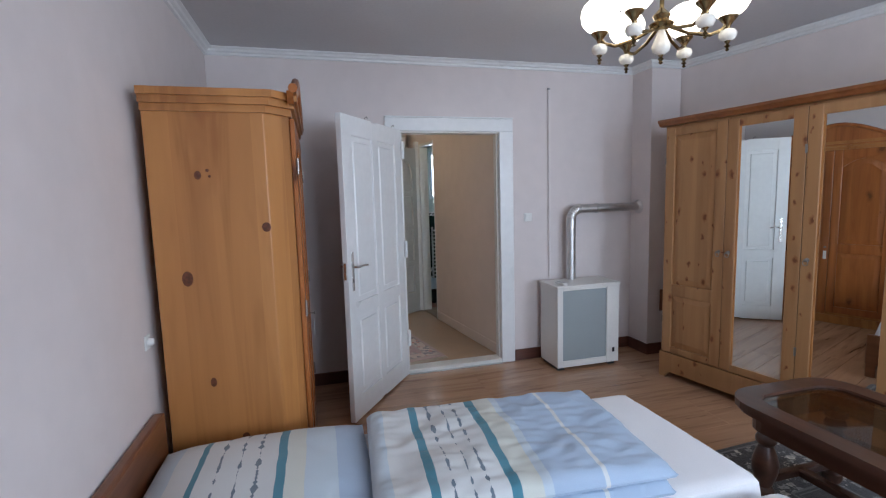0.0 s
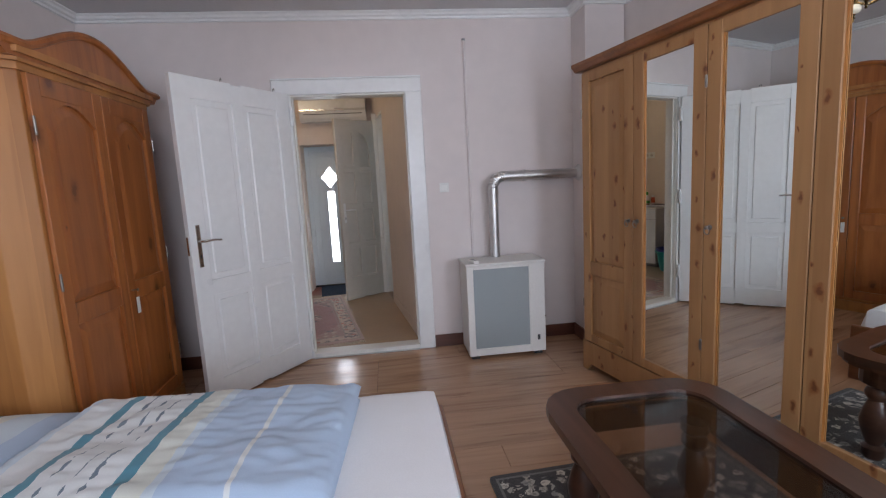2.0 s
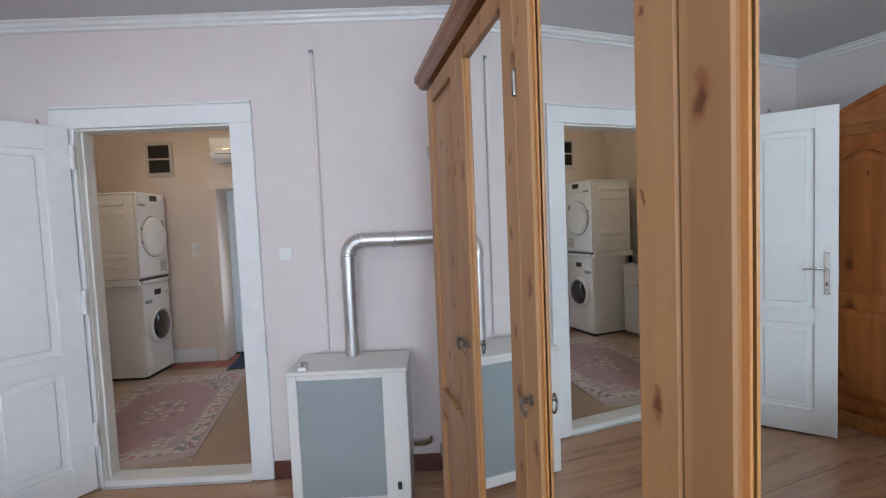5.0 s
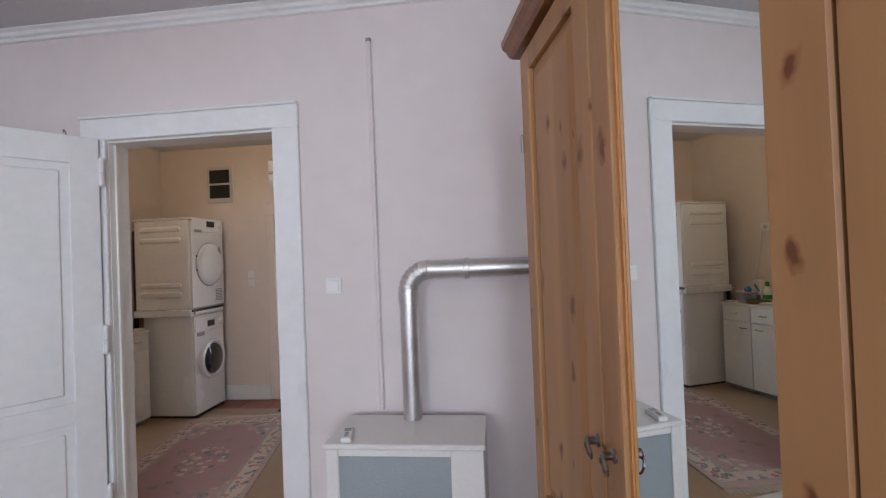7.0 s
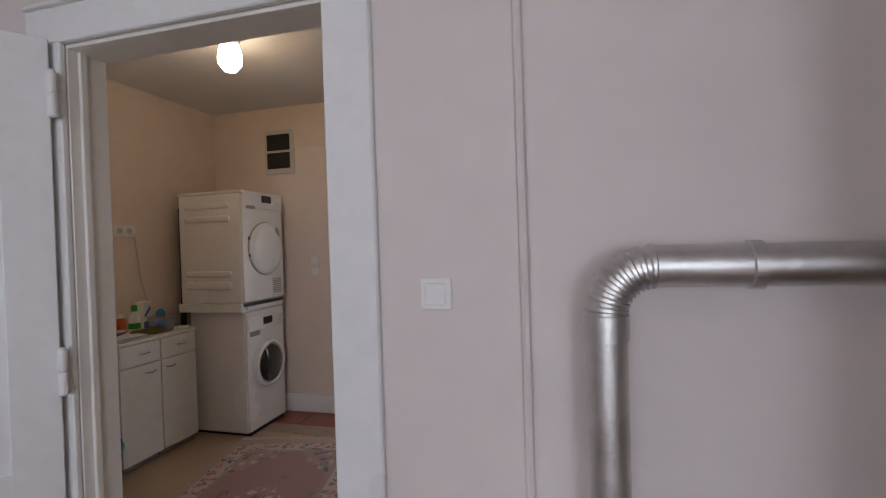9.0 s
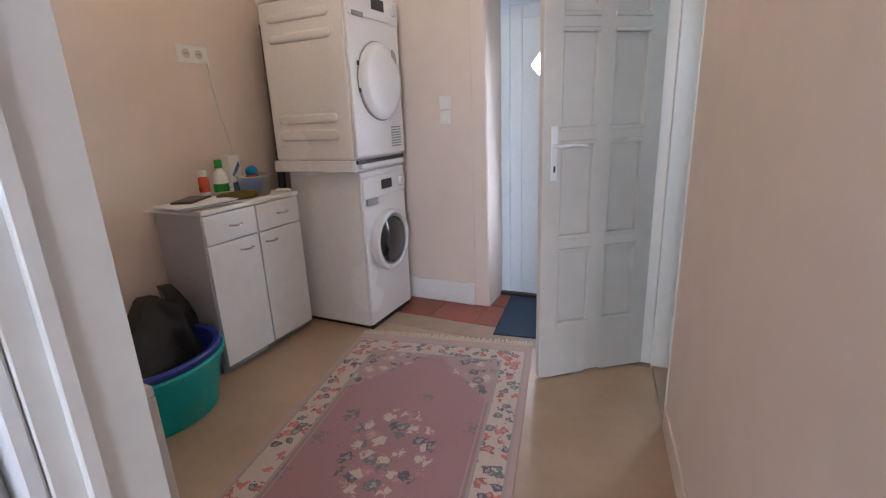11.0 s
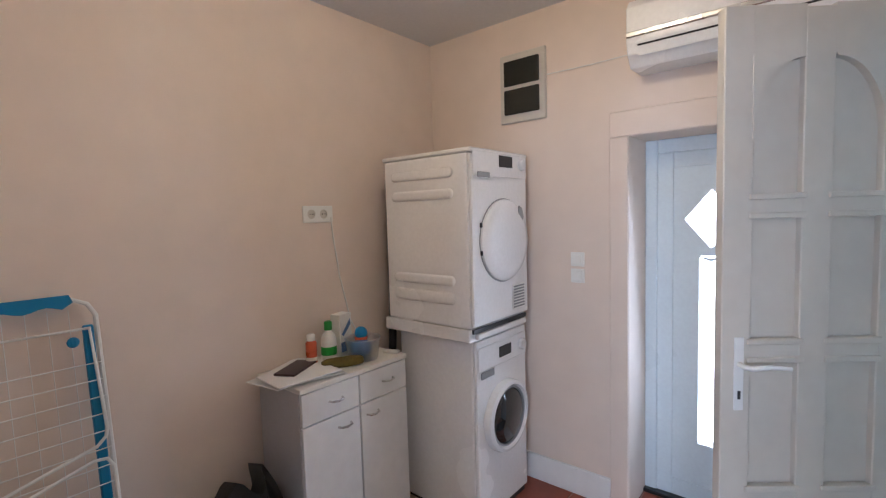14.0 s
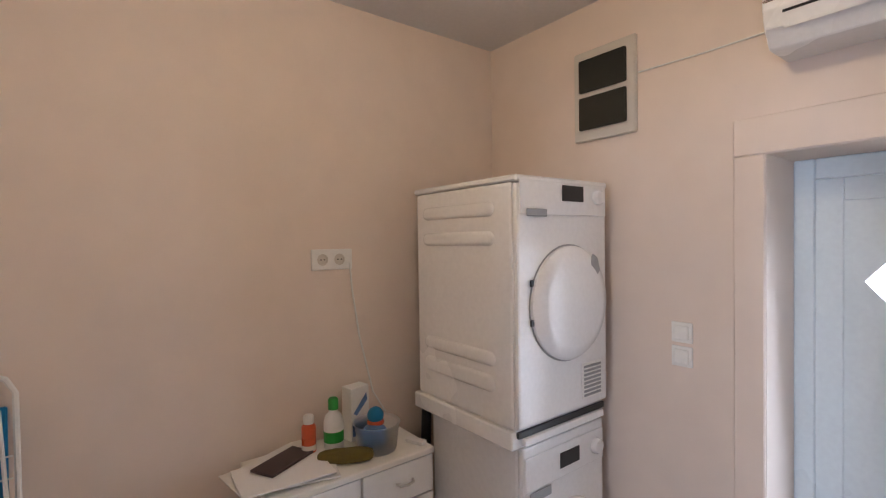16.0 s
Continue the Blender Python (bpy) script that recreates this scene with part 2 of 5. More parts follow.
def striped_cloth(name, stops, x0, x1, ikat):
    """Cotton with stripes across local x between x0 and x1; thin broken stripes where ikat lists centres and widths."""
    m, n, l, b = material(name)
    v = coords(n, l)
    sep = n.new("ShaderNodeSeparateXYZ")
    l.new(v, sep.inputs[0])
    wob = noise_tex(n, l, v, 5, 2)
    x = calc(n, l, "ADD", sep.outputs[0], calc(n, l, "MULTIPLY", calc(n, l, "SUBTRACT", wob, 0.5), 0.02))
    u = calc(n, l, "DIVIDE", calc(n, l, "SUBTRACT", x, x0), x1 - x0)
    c = ramp(n, l, u, stops, "CONSTANT")
    blot = n.new("ShaderNodeMapping")
    blot.inputs["Scale"].default_value = (4, 30, 4)
    l.new(v, blot.inputs[0])
    rag = noise_tex(n, l, blot.outputs[0], 1.0, 3)
    for centre, width in ikat:
        d = calc(n, l, "ABSOLUTE", calc(n, l, "SUBTRACT", u, centre))
        inside = calc(n, l, "LESS_THAN", d, calc(n, l, "MULTIPLY", calc(n, l, "MAXIMUM", calc(n, l, "SUBTRACT", rag, 0.42), 0.0), width * 6))
        c = mix(n, l, inside, c, (0.16, 0.21, 0.26))
    weave = noise_tex(n, l, v, 260, 2)
    c = mix(n, l, 0.1, c, weave, "MULTIPLY")
    l.new(c, b.inputs["Base Color"])
    b.inputs["Roughness"].default_value = 0.9
    b.inputs["Sheen Weight"].default_value = 0.2
    bump(n, l, b, weave, 0.2, 0.002)
    return m


CRM, LBL, MBL, TLB, YEL = (0.70, 0.72, 0.72), (0.56, 0.65, 0.72), (0.42, 0.53, 0.68), (0.08, 0.25, 0.33), (0.66, 0.68, 0.62)
PILLOWCLOTH = striped_cloth("pillow_stripes", [(0.0, LBL), (0.12, CRM), (0.22, TLB), (0.25, CRM), (0.58, TLB), (0.62, YEL), (0.70, LBL), (0.84, MBL)], -0.40, 0.40, [(0.33, 0.009), (0.42, 0.006), (0.5, 0.009)])
QUILTCLOTH = striped_cloth("quilt_stripes", [(0.0, LBL), (0.06, CRM), (0.17, TLB), (0.20, CRM), (0.42, TLB), (0.455, YEL), (0.53, LBL), (0.56, MBL), (0.735, CRM), (0.752, MBL)], -0.52, 0.52, [(0.25, 0.007), (0.31, 0.004), (0.36, 0.007)])


def rug_cloth(name, hx, hy, field, border, dark, petals, greens, band, ends=0.0):
    """Pile with a plain field, a flowered border and scattered flowers; hx, hy: half sizes in local x and y."""
    m, n, l, b = material(name)
    v = coords(n, l)
    sep = n.new("ShaderNodeSeparateXYZ")
    l.new(v, sep.inputs[0])
    dx = calc(n, l, "SUBTRACT", hx, calc(n, l, "ABSOLUTE", sep.outputs[0]))
    dy = calc(n, l, "SUBTRACT", hy, calc(n, l, "ABSOLUTE", sep.outputs[1]))
    dy = calc(n, l, "SUBTRACT", dy, ends)
    edge = calc(n, l, "MINIMUM", dx, dy)
    curl = noise_tex(n, l, v, 30, 3, 0.6, 1.5)

    def blooms(scale, size, stops):
        """Ragged spots, each in one of the colours of stops, with a paler heart."""
        f = n.new("ShaderNodeTexVoronoi")
        f.inputs["Scale"].default_value = scale
        l.new(v, f.inputs["Vector"])
        d = calc(n, l, "ADD", f.outputs["Distance"], calc(n, l, "MULTIPLY", curl, 1.3))
        pick = n.new("ShaderNodeSeparateColor")
        l.new(f.outputs["Color"], pick.inputs[0])
        tint = ramp(n, l, pick.outputs[0], stops, "CONSTANT")
        tint = mix(n, l, calc(n, l, "LESS_THAN", d, size - 0.25), tint, mix(n, l, 0.5, tint, border))
        return calc(n, l, "LESS_THAN", d, size), tint

    some, tint = blooms(22, 1.08, [(0.0, petals), (0.3, greens), (0.5, dark), (0.68, shade(petals, 1.5)), (0.85, greens)])
    bord = mix(n, l, some, border, tint)
    some, tint = blooms(17, 1.10, [(0.0, border), (0.35, greens), (0.55, shade(field, 1.3)), (0.75, dark)])
    corner = calc(n, l, "ADD", calc(n, l, "ADD", dx, calc(n, l, "MULTIPLY", dy, 0.8)), calc(n, l, "MULTIPLY", curl, 0.16))
    spray = calc(n, l, "LESS_THAN", corner, band * 2 + 0.36)
    inner = mix(n, l, spray, field, mix(n, l, some, mix(n, l, 0.25, field, border), tint))
    few, sprig = blooms(6.5, 0.80, [(0.0, greens), (0.4, dark), (0.6, petals), (0.7, greens)])
    inner = mix(n, l, few, inner, mix(n, l, 0.25, sprig, field))
    rx = calc(n, l, "POWER", calc(n, l, "DIVIDE", sep.outputs[0], hx * 0.42), 2.0)
    ry = calc(n, l, "POWER", calc(n, l, "DIVIDE", sep.outputs[1], hy * 0.30), 2.0)
    medal = calc(n, l, "LESS_THAN", calc(n, l, "ADD", calc(n, l, "ADD", rx, ry), calc(n, l, "MULTIPLY", curl, 0.9)), 1.2)
    inner = mix(n, l, calc(n, l, "MULTIPLY", medal, some), inner, tint)
    c = mix(n, l, calc(n, l, "LESS_THAN", edge, band), inner, bord)
    for at, w in ((0.03, 0.006), (band, 0.006), (band + 0.022, 0.003)):
        line = calc(n, l, "LESS_THAN", calc(n, l, "ABSOLUTE", calc(n, l, "SUBTRACT", edge, at)), w)
        c = mix(n, l, line, c, mix(n, l, 0.5, greens, border))
    c = mix(n, l, calc(n, l, "LESS_THAN", edge, 0.024), c, mix(n, l, 0.5, field, border))
    pile = noise_tex(n, l, v, 300, 2)
    c = mix(n, l, 0.35, c, pile, "OVERLAY")
    c = mix(n, l, 0.25, c, ramp(n, l, noise_tex(n, l, v, 3, 3), [(0.3, shade(field, 0.6)), (0.7, field)]))
    l.new(c, b.inputs["Base Color"])
    b.inputs["Roughness"].default_value = 0.95
    b.inputs["Sheen Weight"].default_value = 0.3
    bump(n, l, b, pile, 0.5, 0.004)
    return m


# ---- mesh helpers ----


def mesh_from(bm, name, mat, smooth=False):
    me = bpy.data.meshes.new(name)
    bm.normal_update()
    bm.to_mesh(me)
    bm.free()
    me.materials.append(mat)
    if smooth:
        for p in me.polygons:
            p.use_smooth = True
        me.set_sharp_from_angle(angle=radians(42))
    return me


def part(name, bm, mat, parent=None, label="", smooth=False, m=None):
    """Links a bmesh as one mesh object under a thing or a part."""
    ob = new(name, mesh_from(bm, name, mat, smooth))
    if parent:
        ob.parent = parent
    if m is not None:
        ob.matrix_local = m
    return tagged(ob, label)


def thing(name, label, category, m=None, group=""):
    ob = new(name)
    ob.empty_display_size = 0.1
    if m is not None:
        ob.matrix_world = m
    return tagged(ob, label, category, group)


def setting(name, bm, mat, label="", category="", smooth=False):
    ob = new(name, mesh_from(bm, name, mat, smooth))
    return tagged(ob, label, category, "", "structure")


def box(x0, y0, z0, x1, y1, z1, bev=0.0, bm=None, seg=1):
    """A box, bevelled, in a new bmesh or added to bm."""
    own = bmesh.new()
    bmesh.ops.create_cube(own, size=1.0)
    for v in own.verts:
        v.co = Vector(((x0, x1)[v.co.x > 0], (y0, y1)[v.co.y > 0], (z0, z1)[v.co.z > 0]))
    if bev:
        bmesh.ops.bevel(own, geom=own.edges[:], offset=bev, segments=seg, affect="EDGES", profile=0.6)
    return join(bm, own)


def join(bm, own):
    if bm is None:
        return own
    me = bpy.data.meshes.new("tmp")
    own.to_mesh(me)
    own.free()
    bm.from_mesh(me)
    bpy.data.meshes.remove(me)
    return bm


def prism(points, lo, hi, axis="z", bev=0.0, bm=None):
    """A polygon of (u, v) pulled from lo to hi along axis. z: (x, y); x: (y, z); y: (x, z)."""
    own = bmesh.new()
    place = {"z": lambda u, v, w: (u, v, w), "x": lambda u, v, w: (w, u, v), "y": lambda u, v, w: (u, w, v)}[axis]
    a = [own.verts.new(place(u, v, lo)) for u, v in points]
    c = [own.verts.new(place(u, v, hi)) for u, v in points]
    own.faces.new(a)
    own.faces.new(c)
    k = len(points)
    for i in range(k):
        own.faces.new((a[i], a[(i + 1) % k], c[(i + 1) % k], c[i]))
    bmesh.ops.recalc_face_normals(own, faces=own.faces)
    if bev:
        bmesh.ops.bevel(own, geom=own.edges[:], offset=bev, segments=1, affect="EDGES")
    return join(bm, own)


def lathe(profile, seg=20, m=None, bm=None, caps=True):
    """A profile of (radius, height) turned round local z."""
    own = bmesh.new()
    rings = []
    for r, z in profile:
        rings.append([own.verts.new((max(r, 1e-4) * math.cos(2 * math.pi * i / seg), max(r, 1e-4) * math.sin(2 * math.pi * i / seg), z)) for i in range(seg)])
    for a, c in zip(rings, rings[1:]):
        for i in range(seg):
            own.faces.new((a[i], a[(i + 1) % seg], c[(i + 1) % seg], c[i]))
    if caps:
        own.faces.new(rings[0][::-1])
        own.faces.new(rings[-1])
    bmesh.ops.recalc_face_normals(own, faces=own.faces)
    if m is not None:
        own.transform(m)
    return join(bm, own)


def tube(path, radius, seg=10, bm=None):
    """A round bar along the points of path; radius may be a list."""
    own = bmesh.new()
    pts = [Vector(p) for p in path]
    radii = radius if isinstance(radius, list) else [radius] * len(pts)
    rings, side = [], None
    for i, p in enumerate(pts):
        d = (pts[min(i + 1, len(pts) - 1)] - pts[max(i - 1, 0)]).normalized()
        if side is None:
            side = d.orthogonal().normalized()
        side = (side - d * side.dot(d)).normalized()
        up = d.cross(side)
        rings.append([own.verts.new(p + radii[i] * (math.cos(2 * math.pi * k / seg) * side + math.sin(2 * math.pi * k / seg) * up)) for k in range(seg)])
    for a, c in zip(rings, rings[1:]):
        for k in range(seg):
            own.faces.new((a[k], a[(k + 1) % seg], c[(k + 1) % seg], c[k]))
    own.faces.new(rings[0][::-1])
    own.faces.new(rings[-1])
    bmesh.ops.recalc_face_normals(own, faces=own.faces)
    return join(bm, own)


def arc(cx, cz, r, a0, a1, n):
    return [(cx + r * math.cos(radians(a0 + (a1 - a0) * i / n)), cz + r * math.sin(radians(a0 + (a1 - a0) * i / n))) for i in range(n + 1)]


def ball(r, scale=(1, 1, 1), at=(0, 0, 0), seg=16, bm=None):
    own = bmesh.new()
    bmesh.ops.create_uvsphere(own, u_segments=seg, v_segments=seg // 2 + 2, radius=r)
    own.transform(Matrix.Translation(at) @ Matrix.Diagonal((*scale, 1)))
    return join(bm, own)

# ---- the large structure ----
# bedroom: door wall at y = 4.0, left wall at x = -0.56, slanting right wall; hall: y 4.12 to 6.45
CEIL, HCEIL, HF = 2.62, 2.62, 0.03
RX, RY = 3.42, 3.43


def right_wall(y):
    """x of the slanting bedroom wall at y."""
    return RX + (RY - y) * math.tan(radians(12))


bm = box(-0.76, 4.0, 0, 0.835, 4.12, 2.95)
box(1.715, 4.0, 0, 3.6, 4.12, 2.95, bm=bm)
box(0.835, 4.0, 2.04, 1.715, 4.12, 2.95, bm=bm)
setting("wall_north", bm, WALL, "pale pink painted plaster wall with a doorway")
setting("wall_west", box(-0.68, -1.5, 0, -0.56, 4.0, 2.95), WALL, "pale painted plaster wall behind the bed")
bm = prism([(right_wall(4.12), 4.12), (right_wall(4.12) + 0.12, 4.12), (right_wall(-1.5) + 0.12, -1.5), (right_wall(-1.5), -1.5)], 0, 2.95)
setting("wall_east", bm, WALL, "pale painted plaster wall behind the wardrobe")
bm = box(3.035, 3.74, 0, right_wall(3.9) + 0.02, 4.0, 2.95, 0.004)
setting("chimney_breast", bm, WALL, "painted plaster chimney breast in the corner", "wall")
bm = box(-0.68, -1.5, 0, 1.0, -1.38, 2.95)
box(2.2, -1.5, 0, 2.9, -1.38, 2.95, bm=bm)
box(4.1, -1.5, 0, 4.8, -1.38, 2.95, bm=bm)
for x0, x1 in ((1.0, 2.2), (2.9, 4.1)):
    box(x0, -1.5, 0, x1, -1.38, 0.85, bm=bm)
    box(x0, -1.5, 2.25, x1, -1.38, 2.95, bm=bm)
setting("wall_south", bm, WALL, "painted plaster wall with two windows")
bm = box(-0.68, -1.5, CEIL, 4.8, 4.0, CEIL + 0.1)
setting("ceiling", bm, CEILING, "pale grey painted ceiling")


def cornice(name, pts):
    """A stepped plaster moulding along pts, its inner side to the left of the way."""
    prof = [(0.0, 0.0), (0.055, 0.0), (0.055, -0.008), (0.04, -0.016), (0.034, -0.030), (0.018, -0.037), (0.015, -0.050), (0.0, -0.054)]
    own, rows = bmesh.new(), []
    for i, p in enumerate(pts):
        d0 = (Vector(pts[i]) - Vector(pts[i - 1])).normalized() if i else (Vector(pts[1]) - Vector(pts[0])).normalized()
        d1 = (Vector(pts[i + 1]) - Vector(pts[i])).normalized() if i + 1 < len(pts) else d0
        n0, n1 = Vector((d0.y, -d0.x)), Vector((d1.y, -d1.x))
        nn = (n0 + n1) / (1 + n0.dot(n1))
        rows.append([own.verts.new((p[0] + u * nn.x, p[1] + u * nn.y, CEIL - 0.002 + w)) for u, w in prof])
    for a, c in zip(rows, rows[1:]):
        for k in range(len(prof)):
            own.faces.new((a[k], a[(k + 1) % len(prof)], c[(k + 1) % len(prof)], c[k]))
    own.faces.new(rows[0])
    own.faces.new(rows[-1])
    bmesh.ops.recalc_face_normals(own, faces=own.faces)
    return setting(name, own, WHITE, "white stepped plaster ceiling cornice", "cornice")


cornice("trim_cornice", [(-0.56, -1.38), (-0.56, 4.0), (3.035, 4.0), (3.035, 3.74), (right_wall(3.74), 3.74), (right_wall(-1.38), -1.38)])


def skirting(name, x0, y0, x1, y1, mat=SKIRT, h=0.10, z=0.0, t=0.016):
    """A skirting board on the inner (right-hand) side of the line."""
    d = Vector((x1 - x0, y1 - y0)).normalized()
    nx, ny = d.y * t, -d.x * t
    bm = prism([(x0, y0), (x1, y1), (x1 + nx, y1 + ny), (x0 + nx, y0 + ny)], z, z + h, bev=0.003)
    return setting(name, bm, mat, "low skirting board along the wall", "baseboard")


skirting("baseboard", -0.56, 4.0, 0.71, 4.0)
skirting("baseboard", 1.83, 4.0, 3.035, 4.0)
skirting("baseboard", 3.035, 3.984, 3.035, 3.74)
skirting("baseboard", 3.019, 3.74, right_wall(3.74), 3.74)
skirting("baseboard", -0.56, -1.38, -0.56, 3.984)

# hall
bm = box(-0.88, 4.12, 0, -0.76, 6.95, 2.95)
setting("wall_hall_west", bm, HALLWALL, "peach painted hall wall")
bm = box(-0.76, 6.45, 0, 0.475, 6.95, 2.95)
box(1.36, 6.45, 0, 1.565, 6.95, 2.95, bm=bm)
box(0.475, 6.45, 1.90, 1.36, 6.95, 2.95, bm=bm)
setting("wall_hall_north", bm, HALLWALL, "cream painted hall wall round the entrance door")
bm = box(0.385, 6.436, HF, 0.474, 6.449, 1.90, 0.004)
box(1.361, 6.436, HF, 1.41, 6.449, 1.90, 0.004, bm)
box(0.385, 6.436, 1.9005, 1.41, 6.449, 2.02, 0.004, bm)
setting("trim_entrance", bm, HALLWALL, "raised plaster band round the entrance doorway", "trim")


def hall_x(y):
    """x of the slanting east wall of the hall at y."""
    return 1.715 - (y - 4.12) * 0.138


def hall_piece(y0, y1, z0, z1, bm=None):
    return prism([(hall_x(y0), y0), (hall_x(y0) + 0.1, y0), (hall_x(y1) + 0.1, y1), (hall_x(y1), y1)], z0, z1, bm=bm)


bm = hall_piece(4.12, 5.56, 0, 2.95)
hall_piece(5.56, 6.06, 2.16, 2.95, bm)
hall_piece(6.06, 6.45, 0, 2.95, bm)
setting("wall_hall_east", bm, HALLWALL, "peach painted hall wall with the bathroom doorway")
setting("ceiling_hall", box(-0.88, 4.12, HCEIL, 2.9, 7.1, HCEIL + 0.1), CEILING, "white painted hall ceiling")
setting("wall_hall_south", box(-0.76, 4.121, 0, 0.834, 4.124, HCEIL), HALLWALL, "peach painted plaster on the back of the bedroom wall")

# floors
setting("floor", box(-0.68, -1.5, -0.15, 4.8, 4.0, -0.012), SKIRT, "laminate plank floor in warm brown", "floor")
setting("floor_hall", box(-0.88, 4.06, -0.15, 1.8, 6.00, HF), VINYL, "worn beige vinyl hall floor", "floor")
setting("floor_strip", box(-0.88, 6.0, -0.15, 1.8, 6.16, HF + 0.002), STRIP, "pale beige floor strip before the tiles", "floor")
setting("floor_tiles", box(-0.88, 6.16, -0.15, 1.8, 6.95, HF - 0.006), GROUT, "terracotta tiled strip by the entrance", "floor")
bm = box(0.85, 3.985, -0.05, 1.70, 4.115, 0.036, 0.004)
setting("door_threshold", bm, CREAM, "worn pale wooden door threshold", "threshold")
bm = box(0.85, 3.955, 0.0, 1.70, 3.984, 0.006, 0.002)
setting("trim_threshold", bm, CHROME, "metal floor strip at the doorway", "trim")

# hall skirtings painted white
skirting("baseboard_hall", -0.76, 6.45, 0.384, 6.45, WHITE, 0.145, HF, 0.02)
skirting("baseboard_hall", hall_x(5.55), 5.55, hall_x(4.14), 4.14, HALLWALL, 0.10, HF, 0.008)

# ---- doorway between bedroom and hall ----
bm = box(0.72, 3.978, 0, 0.85, 3.999, 2.04, 0.004)
box(1.70, 3.978, 0, 1.826, 3.999, 2.04, 0.004, bm)
box(0.72, 3.978, 2.04, 1.826, 3.999, 2.145, 0.004, bm)
box(0.72, 3.966, 2.145, 1.826, 3.999, 2.157, 0.003, bm)
setting("door_frame", bm, WHITE, "white painted wooden door casing", "door frame")
lining = new("door_lining")
tagged(lining, "pale painted door lining", "door frame", "", "structure")
part("jamb", box(0.836, 4.0, 0.0, 0.852, 4.122, 2.04, 0.002), CREAM, lining)
part("jamb", box(1.699, 4.0, 0.0, 1.714, 4.122, 2.04, 0.002), CREAM, lining)
part("head", box(0.852, 4.0, 2.028, 1.699, 4.122, 2.04, 0.002), CREAM, lining)
part("stop", box(0.852, 4.03, 0.036, 0.864, 4.05, 2.028, 0.002), CREAM, lining)
part("stop", box(1.687, 4.03, 0.036, 1.699, 4.05, 2.028, 0.002), CREAM, lining)


def lever(parent, x, y, z, side, plate_h=0.24, mat=CHROME, sign=1):
    """A lever handle on a long plate on the local y = y face; side: +1 or -1 for the way it sticks out."""
    s = side
    plate = part("handle_plate", box(x - 0.014, min(y, y + s * 0.006), z - plate_h / 2, x + 0.014, max(y, y + s * 0.006), z + plate_h / 2, 0.002), mat, parent, "narrow metal handle plate")
    path = [(x, y, z + 0.03), (x, y + s * 0.035, z + 0.03), (x + sign * 0.012, y + s * 0.05, z + 0.03), (x + sign * 0.06, y + s * 0.052, z + 0.034), (x + sign * 0.12, y + s * 0.05, z + 0.028)]
    part("door_handle", tube(path, [0.008, 0.008, 0.008, 0.007, 0.006], 10), mat, parent, "metal lever handle", True)
    part("keyhole", box(x - 0.004, min(y + s * 0.006, y + s * 0.008), z - 0.075, x + 0.004, max(y + s * 0.006, y + s * 0.008), z - 0.05), DARK, parent)
    return plate


def panelled_leaf(parent, w, h, cols, rows, mat, stile=0.10, t=0.04, arch=False, raised=True):
    """A framed door leaf in local x 0..w, y -t..0. rows: (z0, z1) of the panels."""
    gap = 0.085
    pw = (w - 2 * stile - (cols - 1) * gap) / cols
    bm = box(0, -t, 0, stile, 0, h, 0.003)
    box(w - stile, -t, 0, w, 0, h, 0.003, bm)
    for c in range(cols - 1):
        x0 = stile + pw + c * (pw + gap)
        box(x0, -t, 0.01, x0 + gap, 0, h - 0.01, 0.003, bm)
    edges = [0.0] + [z for r in rows for z in r] + [h]
    for z0, z1 in zip(edges[::2], edges[1::2]):
        for c in range(cols):
            x0 = stile + c * (pw + gap)
            box(x0 - 0.004, -t + 0.001, z0 + 0.001, x0 + pw + 0.004, -0.001, z1 - 0.001, 0.002, bm)
    part("leaf_frame", bm, mat, parent)
    for c in range(cols):
        x0 = stile + c * (pw + gap)
        for r, (z0, z1) in enumerate(rows):
            bm = box(x0 - 0.006, -t + 0.012, z0 - 0.006, x0 + pw + 0.006, -0.014 if raised else -0.022, z1 + 0.006)
            if raised:
                box(x0 + 0.035, -t + 0.006, z0 + 0.035, x0 + pw - 0.035, -0.006, z1 - 0.035, 0.006, bm)
            panel = part("panel", bm, mat, parent)
            if not raised:
                for low, high in ((z0 - 0.004, z0 + 0.014), (z1 - 0.014, z1 + 0.004)):
                    if not (arch and r == len(rows) - 1 and low > z0):
                        part("ledge", box(x0 - 0.012, -0.02, low, x0 + pw + 0.012, 0.007, high, 0.003), mat, panel)
            if arch and r == len(rows) - 1:
                # quarter-arch spandrel in the outer upper corner
                xo = x0 if c == 0 else x0 + pw
                sg = 1 if c == 0 else -1
                arc_pts = [(xo + sg * (pw - pw * math.cos(radians(a))), z1 - 0.22 + 0.218 * math.sin(radians(a))) for a in range(0, 91, 10)]
                arc_pts.insert(0, (xo - sg * 0.006, z1 - 0.225))
                bm = None
                for (u0, v0), (u1, v1) in zip(arc_pts, arc_pts[1:]):
                    bm = prism([(u0, v0), (u1, v1), (u1, z1 + 0.006), (u0, z1 + 0.006)], -0.024, 0.003, "y", bm=bm)
                part("arch_spandrel", bm, mat, parent)


